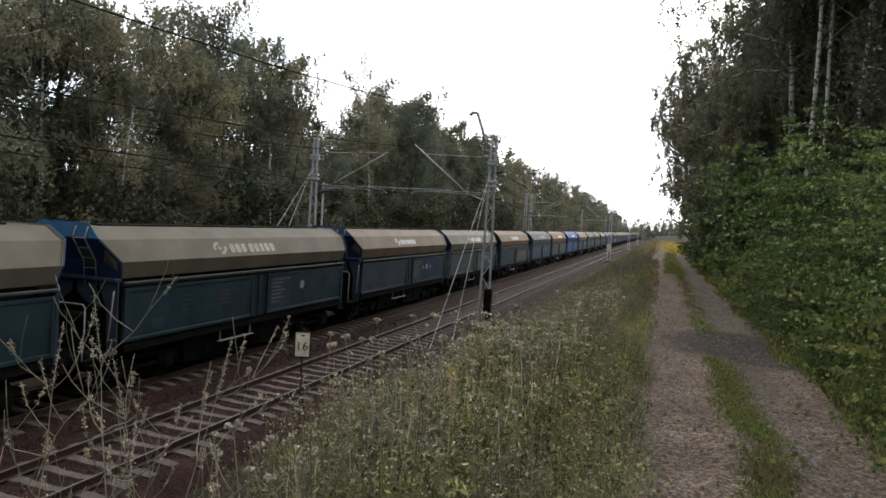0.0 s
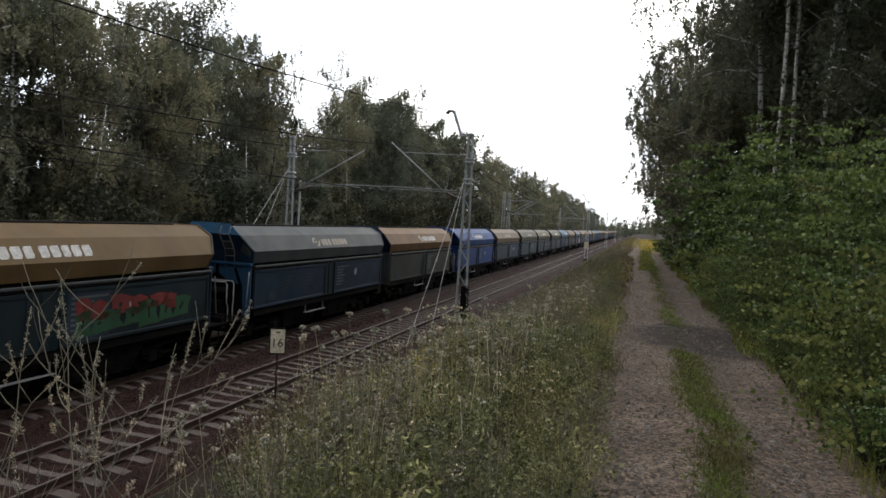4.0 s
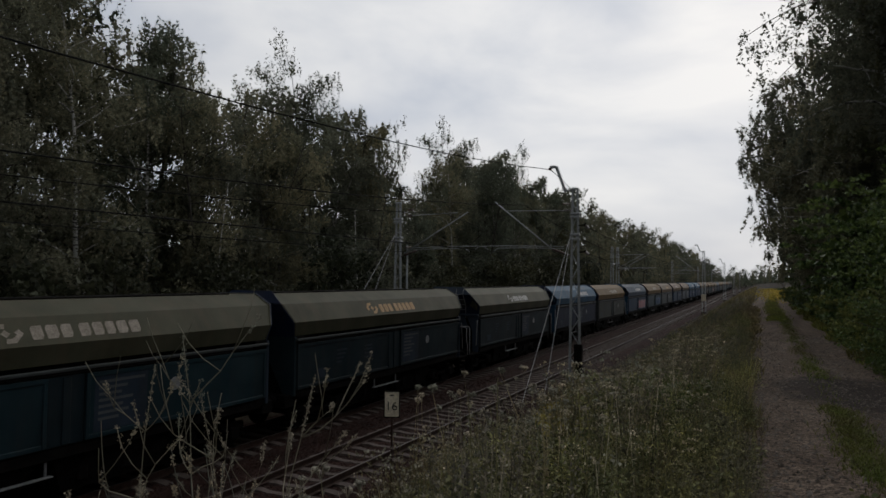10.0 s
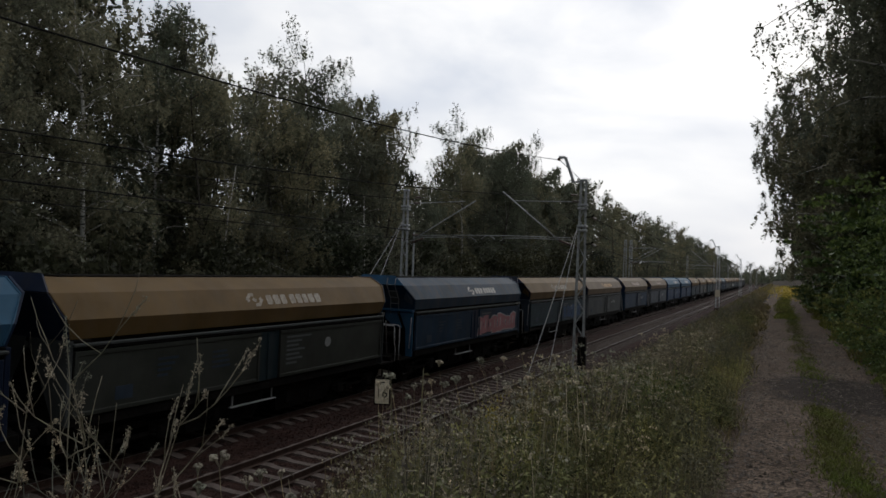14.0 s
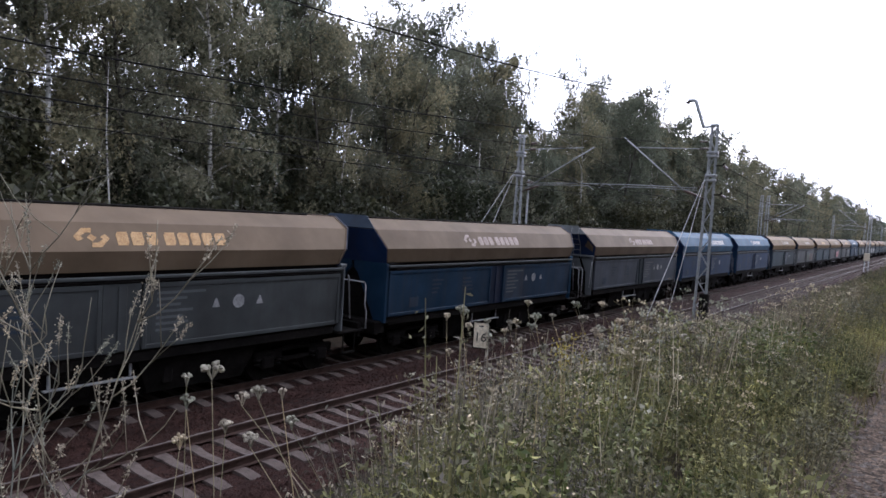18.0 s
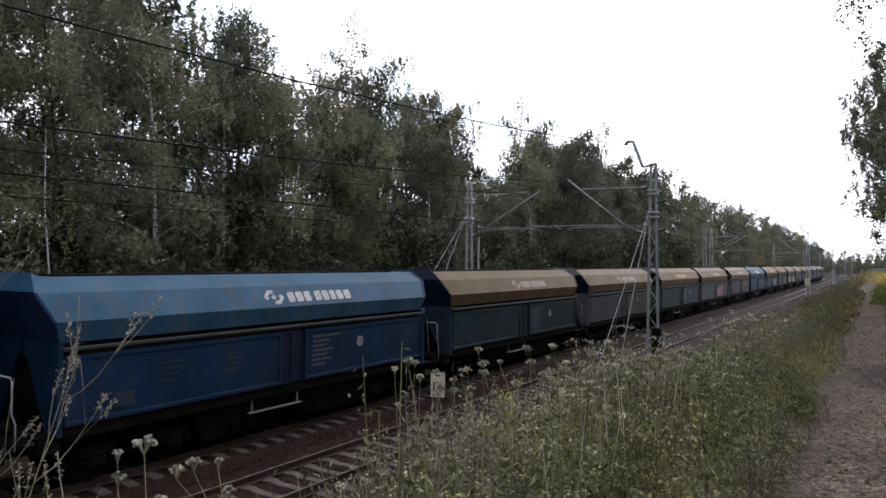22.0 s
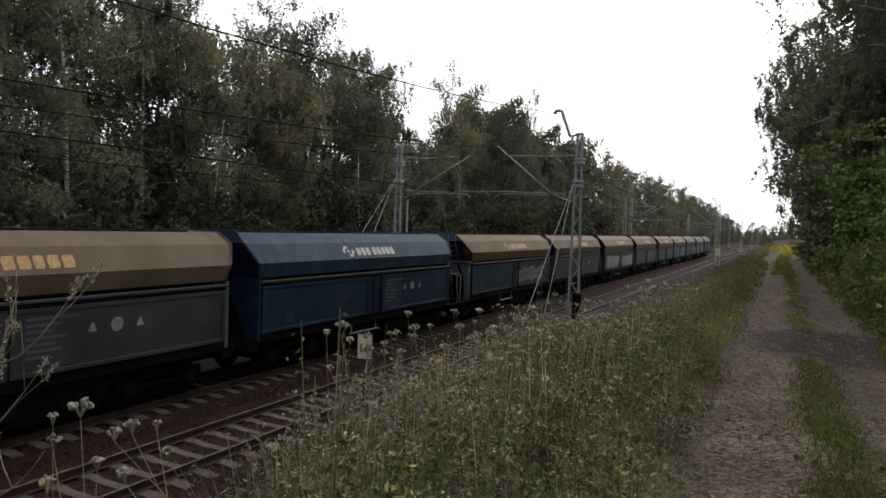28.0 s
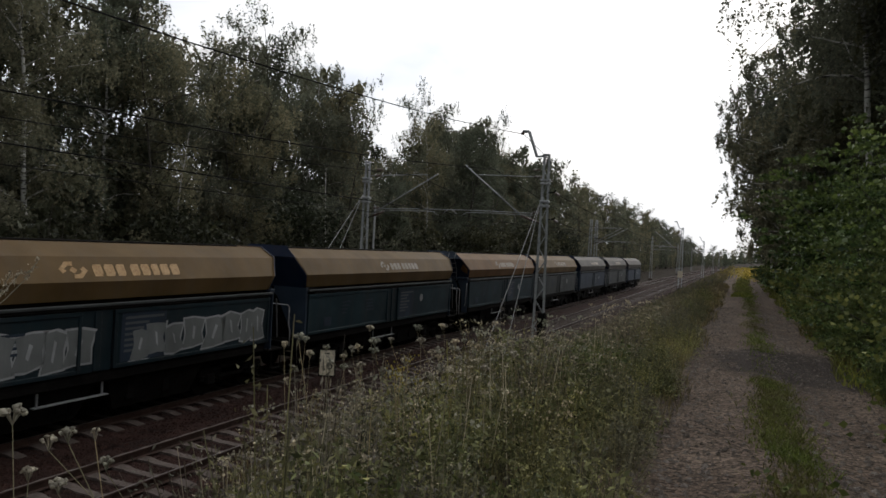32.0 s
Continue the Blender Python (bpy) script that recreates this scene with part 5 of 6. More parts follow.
n = 15000
x, y = RNG.uniform(-110, 120, n), RNG.uniform(455, 520, n)
hgt = (8.5 + 2.5 * np.sin(x * 0.21) * np.sin(x * 0.083 + 1)) * np.clip(0.75 + 0.25 * np.sin(x * 1.3), 0.4, 1)
me = fast_mesh("far_wood", leaf_tris(np.stack([x, y, 1.5 + hgt * RNG.random(n)], 1), 1.7), 3)
# the far wood's pale leaf colour stands in for haze too
me.materials.append(LEAF_BIRCH)
tagged(new("far_wood", me), "far wood closing the horizon down the line", "woods", "", "stuff")

# a bridge with a railing behind the wood
br = thing("road_bridge", "dark concrete bridge with a steel railing behind the wood", "bridge", "", pose(-50, 0, 0))
part("deck", MB().cbox(-3, 3, -70, 42, 8.6, 10.0, 0.1), CONCRETE, br)
for q in range(7):
    part("pier", MB().cbox(-1.2, 1.2, -60 + 17 * q, -58.6 + 17 * q, 0.5, 8.7, 0.1), CONCRETE, br)
rl = MB()
for zz in (10.9, 10.5):
    rl.tube([(2.9, -70, zz), (2.9, 42, zz)], 0.04, 4)
part("handrail", rl, BLACK, br)
for q in range(56):
    part("railing_post", MB().box(2.87, 2.93, -69 + 2 * q, -68.94 + 2 * q, 10.0, 10.95), BLACK, br)

# wood and bushes beside the road
RT = "trees beside the farm track"
OVER = [tree_meshes(s, h, cf, sp, lv, lf, hg, 1, lb, r, sf) for s, h, cf, sp, lv, lf, hg, lb, r, sf in ((41, 14.5, 0.2, 3.9, 30000, 0.145, 0.5, 40, 0.16, 0.17), (42, 17.5, 0.42, 3.5, 40000, 0.125, 0.95, 46, 0.13, 0.13), (43, 12.0, 0.14, 3.2, 26000, 0.145, 0.45, 34, 0.13, 0.17), (44, 18.5, 0.60, 2.4, 14000, 0.12, 0.9, 28, 0.085, 0.22))]
for x, y, kd, sz, ln in ((2.3, 39.0, 0, 0.80, -6), (2.6, 43.5, 2, 0.80, -5), (3.8, 31.5, 2, 0.95, -4), (3.2, 36.5, 0, 0.78, -4), (4.5, 25.0, 1, 1.06, -4), (4.9, 31.0, 0, 0.92, -2), (4.0, 45.5, 2, 1.0, -3), (4.25, 22.4, 3, 1.06, -1), (4.9, 22.9, 3, 1.0, 0), (5.35, 22.2, 3, 1.05, 1), (5.2, 34.5, 1, 0.9, -2), (3.7, 35.5, 2, 0.85, -3)):
    tree(OVER[kd], x, y, sz, BIRCH, LEAF_BIRCH, "birch with a white trunk leaning over the farm track", RT, turn=R.uniform(0, 360), lean=(0, ln))
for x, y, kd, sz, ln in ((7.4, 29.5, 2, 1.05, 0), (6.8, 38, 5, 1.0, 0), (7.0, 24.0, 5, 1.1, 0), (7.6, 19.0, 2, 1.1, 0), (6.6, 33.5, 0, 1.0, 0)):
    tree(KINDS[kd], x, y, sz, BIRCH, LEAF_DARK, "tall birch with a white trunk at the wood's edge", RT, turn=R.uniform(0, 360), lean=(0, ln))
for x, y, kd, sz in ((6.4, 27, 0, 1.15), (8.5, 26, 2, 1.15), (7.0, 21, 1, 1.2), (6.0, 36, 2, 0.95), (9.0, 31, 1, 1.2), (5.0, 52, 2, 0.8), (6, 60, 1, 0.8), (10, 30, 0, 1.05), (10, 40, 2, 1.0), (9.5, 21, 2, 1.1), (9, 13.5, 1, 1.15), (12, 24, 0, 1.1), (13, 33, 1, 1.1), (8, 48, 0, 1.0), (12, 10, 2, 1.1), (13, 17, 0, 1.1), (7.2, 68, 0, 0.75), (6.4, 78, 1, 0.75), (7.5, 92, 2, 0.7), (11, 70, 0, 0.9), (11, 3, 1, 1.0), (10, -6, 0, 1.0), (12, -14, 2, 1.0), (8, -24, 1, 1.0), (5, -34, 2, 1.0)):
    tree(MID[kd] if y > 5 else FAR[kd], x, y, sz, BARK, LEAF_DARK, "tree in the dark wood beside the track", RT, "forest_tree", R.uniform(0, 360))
for q in range(22):
    y = 14 + q * 2.3
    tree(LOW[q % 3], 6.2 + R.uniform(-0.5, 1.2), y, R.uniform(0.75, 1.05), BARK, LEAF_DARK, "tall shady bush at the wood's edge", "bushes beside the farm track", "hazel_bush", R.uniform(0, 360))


def bush_mesh(seed, rx, h, leaves, leaf, tri=False, stems=18):
    """A bush: many stems with broad leaves turned to the light."""
    rng = random.Random(seed)
    wood, c = MB(), []
    for k in range(stems):
        w = rng.uniform(0, 6.283)
        path = limb_path(rng, (rng.gauss(0, 0.25), rng.gauss(0, 0.25), -0.1), (math.cos(w) * 0.5 * rx, math.sin(w) * 0.5 * rx, 1), h * rng.uniform(0.55, 1.05), 7, 0.10, 0.13)
        wood.tube(path, [0.022 * (1 - j / 8.5) for j in range(8)], 3)
        for j in range(1, 8):
            for q in range(2):
                c.append(path[j] + Vector((rng.gauss(0, 0.34), rng.gauss(0, 0.34), rng.gauss(0, 0.18))))
    pc = np.array([p[:] for p in c])
    pick = RNG.integers(0, len(pc), leaves)
    cc = pc[pick] + RNG.normal(size=(leaves, 3)) * np.array([0.14, 0.14, 0.035])
    cc[:, 2] = np.maximum(cc[:, 2], 0.04)
    return wood.mesh("trunk", True), fast_mesh("crown", leaf_tris(cc, leaf * 1.2, 0.2, 0.9) if tri else leaf_quads(cc, leaf, 0.15, 0.8, 0.80), 3 if tri else 4)


TALL = [bush_mesh(31, 0.50, 4.2, 9000, 0.092), bush_mesh(33, 0.50, 3.6, 8500, 0.086), bush_mesh(36, 0.55, 4.8, 9500, 0.096)]
SMALL = [bush_mesh(32, 0.7, 1.7, 5200, 0.062, stems=14), bush_mesh(34, 0.8, 1.0, 3600, 0.052, stems=12), bush_mesh(35, 0.6, 2.2, 5600, 0.066, stems=14)]
COARSE = [bush_mesh(37, 0.9, 4.2, 4200, 0.145, True, 10), bush_mesh(38, 1.0, 2.0, 2400, 0.13, True, 8)]
GB = "bushes beside the farm track"
y = 4.6
while y < 62:
    near = y < 20
    for x, tall, sz in ((3.5 + R.uniform(-0.2, 0.3), True, 0.95), (4.5 + R.uniform(-0.3, 0.5), True, 0.95 if y < 17 else 1.1), (2.85 + R.uniform(-0.12, 0.2), False, 1.0), (2.4 + R.uniform(-0.15, 0.12), False, 0.5), (2.15 + R.uniform(-0.12, 0.15), False, 0.34)):
        if not near and sz < 0.6:
            continue
        kd = (TALL if tall else SMALL)[R.randrange(3)] if near else COARSE[0 if tall else 1]
        tree(kd, x, y + R.uniform(-0.5, 0.5), sz * R.uniform(0.82, 1.1) * (float(np.interp(y, [5, 8, 12], [0.62, 0.8, 1.0])) if tall else 1.0), BARK, LEAF_LIME if R.random() < (0.2 if tall else 0.65) else LEAF_BUSH, "leafy green maple bush at the track's edge" if tall else "low green bush at the track's edge", GB, "maple_bush", R.uniform(0, 360))
    y += R.uniform(1.2, 1.7) * (1 + y / 50)
for q in range(9):
    tree(COARSE[q % 2], 3.7 + R.uniform(-0.3, 0.8), -13 + 1.7 * q, R.uniform(0.7, 1.0), BARK, LEAF_BUSH, "leafy green maple bush at the track's edge", GB, "maple_bush", R.uniform(0, 360))


# ---- grass and weeds on the bank ----
def scatter(n, x0, x1, y0, y1, power=1.0):
    x = RNG.uniform(x0, x1, n)
    y = y0 + (y1 - y0) * RNG.random(n) ** power
    return x, y


def stuff(name, verts, mat, label, category="grass", sides=4):
    me = fast_mesh(name, verts, sides)
    me.materials.append(mat)
    return tagged(new(name, me), label, category, "", "stuff")


def lump(x, y):
    return 0.5 + 0.5 * np.sin(x * 1.9 + 0.7 * np.sin(y * 1.3)) * np.sin(y * 1.1 + 0.8 * np.sin(x * 1.7))


def bank_edge(y):
    """How far down the bank the tall growth reaches; below it lies bare brown slope."""
    return np.interp(y, [-16, -1, 1, 2.8, 5, 9, 18, 60], [-6.0, -5.5, -2.4, -3.1, -4.5, -5.2, -5.6, -5.6])


def stature(y):
    """The growth is rank close by and lower further along."""
    return np.interp(y, [6, 11, 16], [1.0, 0.74, 0.56])


def thrive(x, y):
    return np.clip((x - bank_edge(y)) / 0.8 + 0.25 * np.sin(y * 2.1 + 1.0), 0, 1)


def grass_patch(name, n, x0, x1, y0, y1, h, w, mat, label, power=1.0, lean=0.4, keep=0.0):
    x, y = scatter(n, x0, x1, y0, y1, power)
    ok = RNG.random(n) < (keep + (1 - keep) * lump(x, y)) * (0.10 + 0.90 * thrive(x, y))
    x, y = x[ok], y[ok]
    b = np.stack([x, y, ground_z(x, y) - 0.02], 1)
    hh = h * (0.7 + 0.6 * lump(x * 0.7 + 3, y * 0.6)) * np.clip((-0.25 - x) / 0.8, 0.25, 1) * (0.35 + 0.65 * thrive(x, y)) * np.maximum(0.7, stature(y))
    return stuff(name, blades(b, hh, w, lean), mat, label)


grass_patch("bank_grass", 7000, -6.6, -0.55, 1.0, 20, 0.60, 0.007, GRASSM, "tall yellow-green meadow grass on the bank", 1.3, 0.45, 0.4)
grass_patch("bank_grass", 15000, -7.6, -0.5, 18, 70, 0.55, 0.020, GRASSM, "tall yellow-green meadow grass on the bank", 1.5, 0.45, 0.5)
grass_patch("bank_grass", 9000, -7.6, -0.5, 60, 200, 0.6, 0.07, GRASSM, "tall yellow-green meadow grass on the bank", 1.4, 0.45, 0.7)
grass_patch("dry_grass", 9000, -7.9, -0.6, 1.0, 26, 0.8, 0.006, GRASSD, "dry straw-coloured grass stalks on the bank", 1.4, 0.35, 0.15)
grass_patch("dry_grass", 9000, -7.9, -0.6, 24, 80, 0.55, 0.016, GRASSD, "dry straw-coloured grass stalks on the bank", 1.4, 0.35, 0.2)
# leafy weeds, plant by plant
def weeds(name, plants, x0, x1, y0, y1, power, h, per, leaf, mat, label, shift=0.0, heads=0):
    x, y = scatter(plants, x0, x1, y0, y1, power)
    ok = RNG.random(plants) < (0.15 + 0.85 * lump(x * 0.8 + 1.0 + shift, y * 0.7 + 2 + shift)) * thrive(x, y)
    x, y = x[ok], y[ok]
    n = len(x)
    hh = h * RNG.uniform(0.35, 1.3, n) * np.clip((-0.3 - x) / 0.9, 0.3, 1) * (0.55 + 0.8 * lump(x * 1.1 + 5, y * 0.9)) * np.maximum(0.65, stature(y))
    w, k = RNG.uniform(0, 6.283, n), 0.3 * RNG.random(n)
    tip = np.stack([np.cos(w) * k, np.sin(w) * k, np.ones(n)], 1) * hh[:, None]
    base = np.stack([x, y, ground_z(x, y) - 0.02], 1)
    u = RNG.random((n, per)) ** 0.7
    c = base[:, None] + tip[:, None] * u[..., None] + RNG.normal(size=(n, per, 3)) * (0.09 * hh[:, None, None] * (1.25 - u[..., None])) + 0.0
    stuff(name, leaf_quads(c.reshape(-1, 3), leaf, -0.25, 0.34, 0.25), mat, label, "weeds")
    side = unit(np.cross(tip, RNG.normal(size=(n, 3)))) * 0.004
    stuff("weed_stems", np.stack([base - side, base + side, base + tip + side * 0.4, base + tip - side * 0.4], 1), STALK, "thin dry stems of the bank's weeds", "weeds")
    if heads:
        p = np.repeat((base + tip)[:, None], heads, 1) + RNG.normal(size=(n, heads, 3)) * np.array([0.035, 0.035, 0.03])
        stuff("bank_flowers", leaf_quads(p.reshape(-1, 3), 0.014, 0, 0.9, 0.5), FLOWER, "small pale flower heads over the weeds", "flowers")


weeds("bank_weeds", 900, -6.4, -0.6, 1.0, 24, 1.25, 0.80, 44, 0.042, LEAF_WEED, "leafy grey-green weeds on the bank", 0.0, 9)
weeds("bank_weeds", 800, -6.6, -0.6, 1.0, 26, 1.2, 0.80, 40, 0.034, WEED_B, "olive-brown withering weeds on the bank", 1.7, 9)
weeds("bank_weeds", 700, -7.1, -0.7, 24, 70, 1.3, 0.60, 30, 0.12, LEAF_WEED, "leafy grey-green weeds on the bank", 0.0)
weeds("bank_weeds", 700, -7.3, -0.7, 24, 80, 1.3, 0.60, 28, 0.11, WEED_B, "olive-brown withering weeds on the bank", 1.7)
# single tufts with shapes of their own
def tuft(seed, h, r, stems, per, leaf, wide, up, heads=0):
    """Stems fanning from one root, leaves along them, flat flower heads on some."""
    g = np.random.default_rng(seed)
    w, k = g.uniform(0, 6.283, stems), r * g.random(stems) ** 0.6
    hh = h * g.uniform(0.55, 1.1, stems)
    tip = np.stack([np.cos(w) * k, np.sin(w) * k, hh], 1)
    u = g.random((stems, per)) ** 0.6
    bow = np.stack([np.cos(w), np.sin(w), -0.3 * np.ones(stems)], 1)[:, None] * (0.10 * r * (u * u))[..., None]
    c = tip[:, None] * u[..., None] + bow + g.normal(size=(stems, per, 3)) * 0.035
    side = unit(np.cross(tip, g.normal(size=(stems, 3)))) * 0.0035
    out = [("foliage", fast_mesh("foliage", leaf_quads(c.reshape(-1, 3), leaf, -up, wide, 0.35), 4)), ("stalk", fast_mesh("stalk", np.stack([-side, side, tip + side * 0.5, tip - side * 0.5], 1), 4))]
    if heads:
        p = tip[: stems * 2 // 3, None] + g.normal(size=(stems * 2 // 3, heads, 3)) * np.array([0.03, 0.03, 0.008])
        out.append(("flower_head", fast_mesh("flower_head", leaf_quads(p.reshape(-1, 3), 0.022, 0, 0.9, 0.85), 4)))
    return out


TUFTS = [(tuft(1, 0.62, 0.34, 30, 18, 0.055, 0.40, 0.3), LEAF_WEED, "bushy green weed with broad leaves on the bank"), (tuft(2, 0.80, 0.36, 34, 16, 0.045, 0.35, 0.5, 7), LEAF_WEED, "yellow-green weed with flat pale flower heads"),
         (tuft(3, 0.72, 0.42, 44, 16, 0.030, 0.30, 0.5), WEED_B, "fluffy grey-brown withered weed on the bank"), (tuft(4, 0.95, 0.30, 30, 14, 0.05, 0.22, 0.9, 5), GRASSM, "tall straw-tinted grass tuft on the bank"),
         (tuft(5, 0.50, 0.40, 34, 16, 0.052, 0.45, 0.2), LEAF_LIME, "fresh green leafy weed on the bank"), (tuft(6, 0.9, 0.34, 36, 14, 0.038, 0.3, 0.6, 8), WEED_B, "dry brown umbel weed on the bank")]
RT2 = random.Random(77)
spots = []
for tries in range(6000):
    x, y = RT2.uniform(-6.9, -0.62), 1.8 + 21 * RT2.random() ** 1.35
    need = 0.34 + 0.014 * y
    if x > bank_edge(y) + 0.2 and all((x - a) ** 2 + (y - b) ** 2 > need * need for a, b in spots):
        spots.append((x, y))
    if len(spots) >= 330:
        break
for x, y in spots:
    fx = (x + 6.9) / 5.95
    if y < 5.5 and x > -3.6:
        kd = RT2.choice((0, 0, 4, 1, 2))
    elif fx < 0.38:
        kd = RT2.choice((2, 2, 5, 3, 1))
    else:
        kd = RT2.choice((1, 1, 0, 3, 5, 3, 4))
    kinds, mt, lb = TUFTS[kd]
    tf = thing("weed_tuft", lb, "plant", "weeds on the bank", pose(x, y, float(ground_z(x, y)) - 0.03, RT2.uniform(-8, 8), RT2.uniform(-8, 8), RT2.uniform(0, 360)) @ Matrix.Scale(RT2.uniform(0.75, 1.45) * float(stature(y)) * min(1, 0.62 + 0.5 * (-0.5 - x)), 4))
    for nm, me in kinds:
        tagged(part(nm, me, FLOWER if nm == "flower_head" else mt, tf), kind="stuff")


# the same kinds grown together over the whole bank
def shoots(seed, h, r, stems, per, leaf, wide, shell):
    """A dense rounded clump: leaves crowd towards the outside and leave dark gaps inside."""
    g = np.random.default_rng(seed)
    w = g.uniform(0, 6.283, stems)
    k = r * np.sqrt(g.random(stems))
    hh = h * (1 - 0.55 * (k / r) ** 2) * g.uniform(0.75, 1.15, stems)
    tip = np.stack([np.cos(w) * k, np.sin(w) * k, hh], 1)
    root = tip * np.array([0.35, 0.35, 0.0])
    u = g.random((stems, per)) ** shell
    c = root[:, None] + (tip - root)[:, None] * u[..., None] + g.normal(size=(stems, per, 3)) * leaf * 0.55
    side = unit(np.cross(tip - root, g.normal(size=(stems, 3)))) * 0.003
    return np.concatenate([leaf_quads(c.reshape(-1, 3), leaf, -0.35, wide, 0.2), np.stack([root - side, root + side, tip + side * 0.5, tip - side * 0.5], 1)], 0)


def clump_field(name, kinds, places, mat, label):
    out = []
    for x, y, s, w in places:
        v = kinds[int(w * 10) % len(kinds)]
        p = np.stack([v[..., 0] * math.cos(w) - v[..., 1] * math.sin(w), v[..., 0] * math.sin(w) + v[..., 1] * math.cos(w), v[..., 2] * (0.8 + 0.35 * math.sin(w * 7))], -1) * s
        out.append(p + np.array([x, y, float(ground_z(x, y)) - 0.03]))
    return stuff(name, np.concatenate(out, 0), mat, label, "weeds")


FINE = [shoots(60 + q, 0.80, 0.32, 28, 14, 0.033, 0.32, 0.5) for q in range(3)]
BROAD = [shoots(70 + q, 0.58, 0.36, 22, 13, 0.052, 0.45, 0.45) for q in range(3)]
PLUME = [shoots(80 + q, 1.0, 0.24, 22, 18, 0.024, 0.22, 0.6) for q in range(3)]
WIDE = [shoots(90 + q, 0.85, 0.55, 26, 12, 0.075, 0.36, 0.5) for q in range(3)]
RT3 = random.Random(91)


def places(n, x0, x1, y0, y1, power, lo, hi):
    out = []
    for tries in range(n * 60):
        if len(out) >= n:
            break
        x, y = RT3.uniform(x0, x1), y0 + (y1 - y0) * RT3.random() ** power
        if RT3.random() < (0.2 + 0.9 * float(lump(x * 0.9 + 2.2, y * 0.75))) * float(thrive(x - 0.2, y)):
            out.append((x, y, RT3.uniform(lo, hi) * (float(stature(y)) if y0 < 18 else 1.0) * min(1, 0.55 + 0.5 * (-0.5 - x)), RT3.uniform(0, 6.28)))
    return out


clump_field("weed_clumps", FINE, places(150, -6.2, -0.6, 1.6, 22, 1.25, 0.7, 1.7), WEED_B, "grey-brown withered weeds grown together on the bank")
clump_field("weed_clumps", FINE, places(230, -5.2, -0.6, 1.6, 22, 1.25, 0.6, 1.5), LEAF_WEED, "olive-green fine-leaved weeds on the bank")
clump_field("weed_clumps", BROAD, places(110, -4.6, -0.6, 1.4, 20, 1.3, 0.6, 1.5), LEAF_WEED, "broad-leaved green weeds on the bank")
clump_field("weed_clumps", BROAD, places(40, -4.2, -0.6, 1.6, 18, 1.3, 0.6, 1.1), LEAF_LIME, "fresh yellow-green weeds on the bank")
clump_field("weed_clumps", FINE, places(70, -5.6, -2.2, 2.0, 20, 1.2, 0.7, 1.5), MUGWORT, "silver-grey feathery weeds on the bank")
clump_field("weed_clumps", PLUME, places(120, -7.0, -1.6, 3.5, 26, 1.2, 0.6, 1.0), GRASSM, "straw-tinted plumed grass on the bank")
clump_field("weed_clumps", WIDE, places(150, -7.1, -1.0, 20, 75, 1.5, 0.45, 0.85), WEED_B, "grey-brown weeds further along the bank")
clump_field("weed_clumps", WIDE, places(110, -6.0, -1.0, 20, 75, 1.5, 0.45, 0.85), LEAF_WEED, "olive-green weeds further along the bank")
RT3 = random.Random(17)
edge_places = [(RT3.uniform(-0.75, -0.14) - 0.014 * ey, ey, RT3.uniform(0.45, 0.9), RT3.uniform(0, 6.28)) for ey in [1.8 + 27 * RT3.random() ** 1.4 for q in range(300)]]
clump_field("edge_weeds", BROAD, edge_places[:150], LEAF_WEED, "dark green leafy weeds hanging over the track's edge")
clump_field("edge_weeds", FINE, edge_places[150:], LEAF_WEED, "fine olive weeds along the track's edge")
# pale flat flower heads standing over the growth
n = 480
x, y = RNG.uniform(-5.6, -0.9, n), 2.2 + 20 * RNG.random(n) ** 1.2
ok = thrive(x, y) > 0.3
x, y = x[ok], y[ok]
n = len(x)
foot = np.stack([x, y, ground_z(x, y)], 1)
top = foot + np.stack([RNG.normal(0, 0.08, n), RNG.normal(0, 0.08, n), RNG.uniform(0.55, 1.0, n) * stature(y)], 1)
c = top[:, None] + RNG.normal(size=(n, 16, 3)) * np.array([0.026, 0.026, 0.008]) * RNG.uniform(0.6, 1.3, (n, 1, 1))
side = np.array([[0.0022, 0.0022, 0]])
stuff("bank_umbels", np.concatenate([leaf_quads(c.reshape(-1, 3), 0.019, 0, 0.8, 0.8), np.stack([foot - side, foot + side, top + side * 0.6, top - side * 0.6], 1)], 0), FLOWER, "small pale umbels standing over the bank's growth", "flowers")
# grass strip between the ruts and along both road edges
n = 34000
x, y = np.clip(RNG.normal(0.80, 0.13, n), 0.38, 1.16), 1.5 + 40 * RNG.random(n) ** 1.8
ok = RNG.random(n) < np.clip(1.9 * lump(x * 2.0, y * 1.7 + 1.0) - 0.15, 0.08, 1) * np.where((y > 9.0) & (y < 11.8), 0.05, np.where(y > 11.8, 0.4, 1.0))
b = np.stack([x + road_x(y), y, road_z(x + road_x(y), y) - 0.01], 1)[ok]
stuff("track_grass", blades(b, 0.065, 0.010, 0.9), GRASSG, "short green grass strip between the wheel ruts")
n = 7000
x, y = RNG.normal(0.62, 0.2, n), 30 + 70 * RNG.random(n) ** 1.3
b = np.stack([x + road_x(y), y, road_z(x + road_x(y), y) - 0.01], 1)
stuff("track_grass", blades(b, 0.12, 0.03, 0.8), GRASSG, "short green grass strip between the wheel ruts")
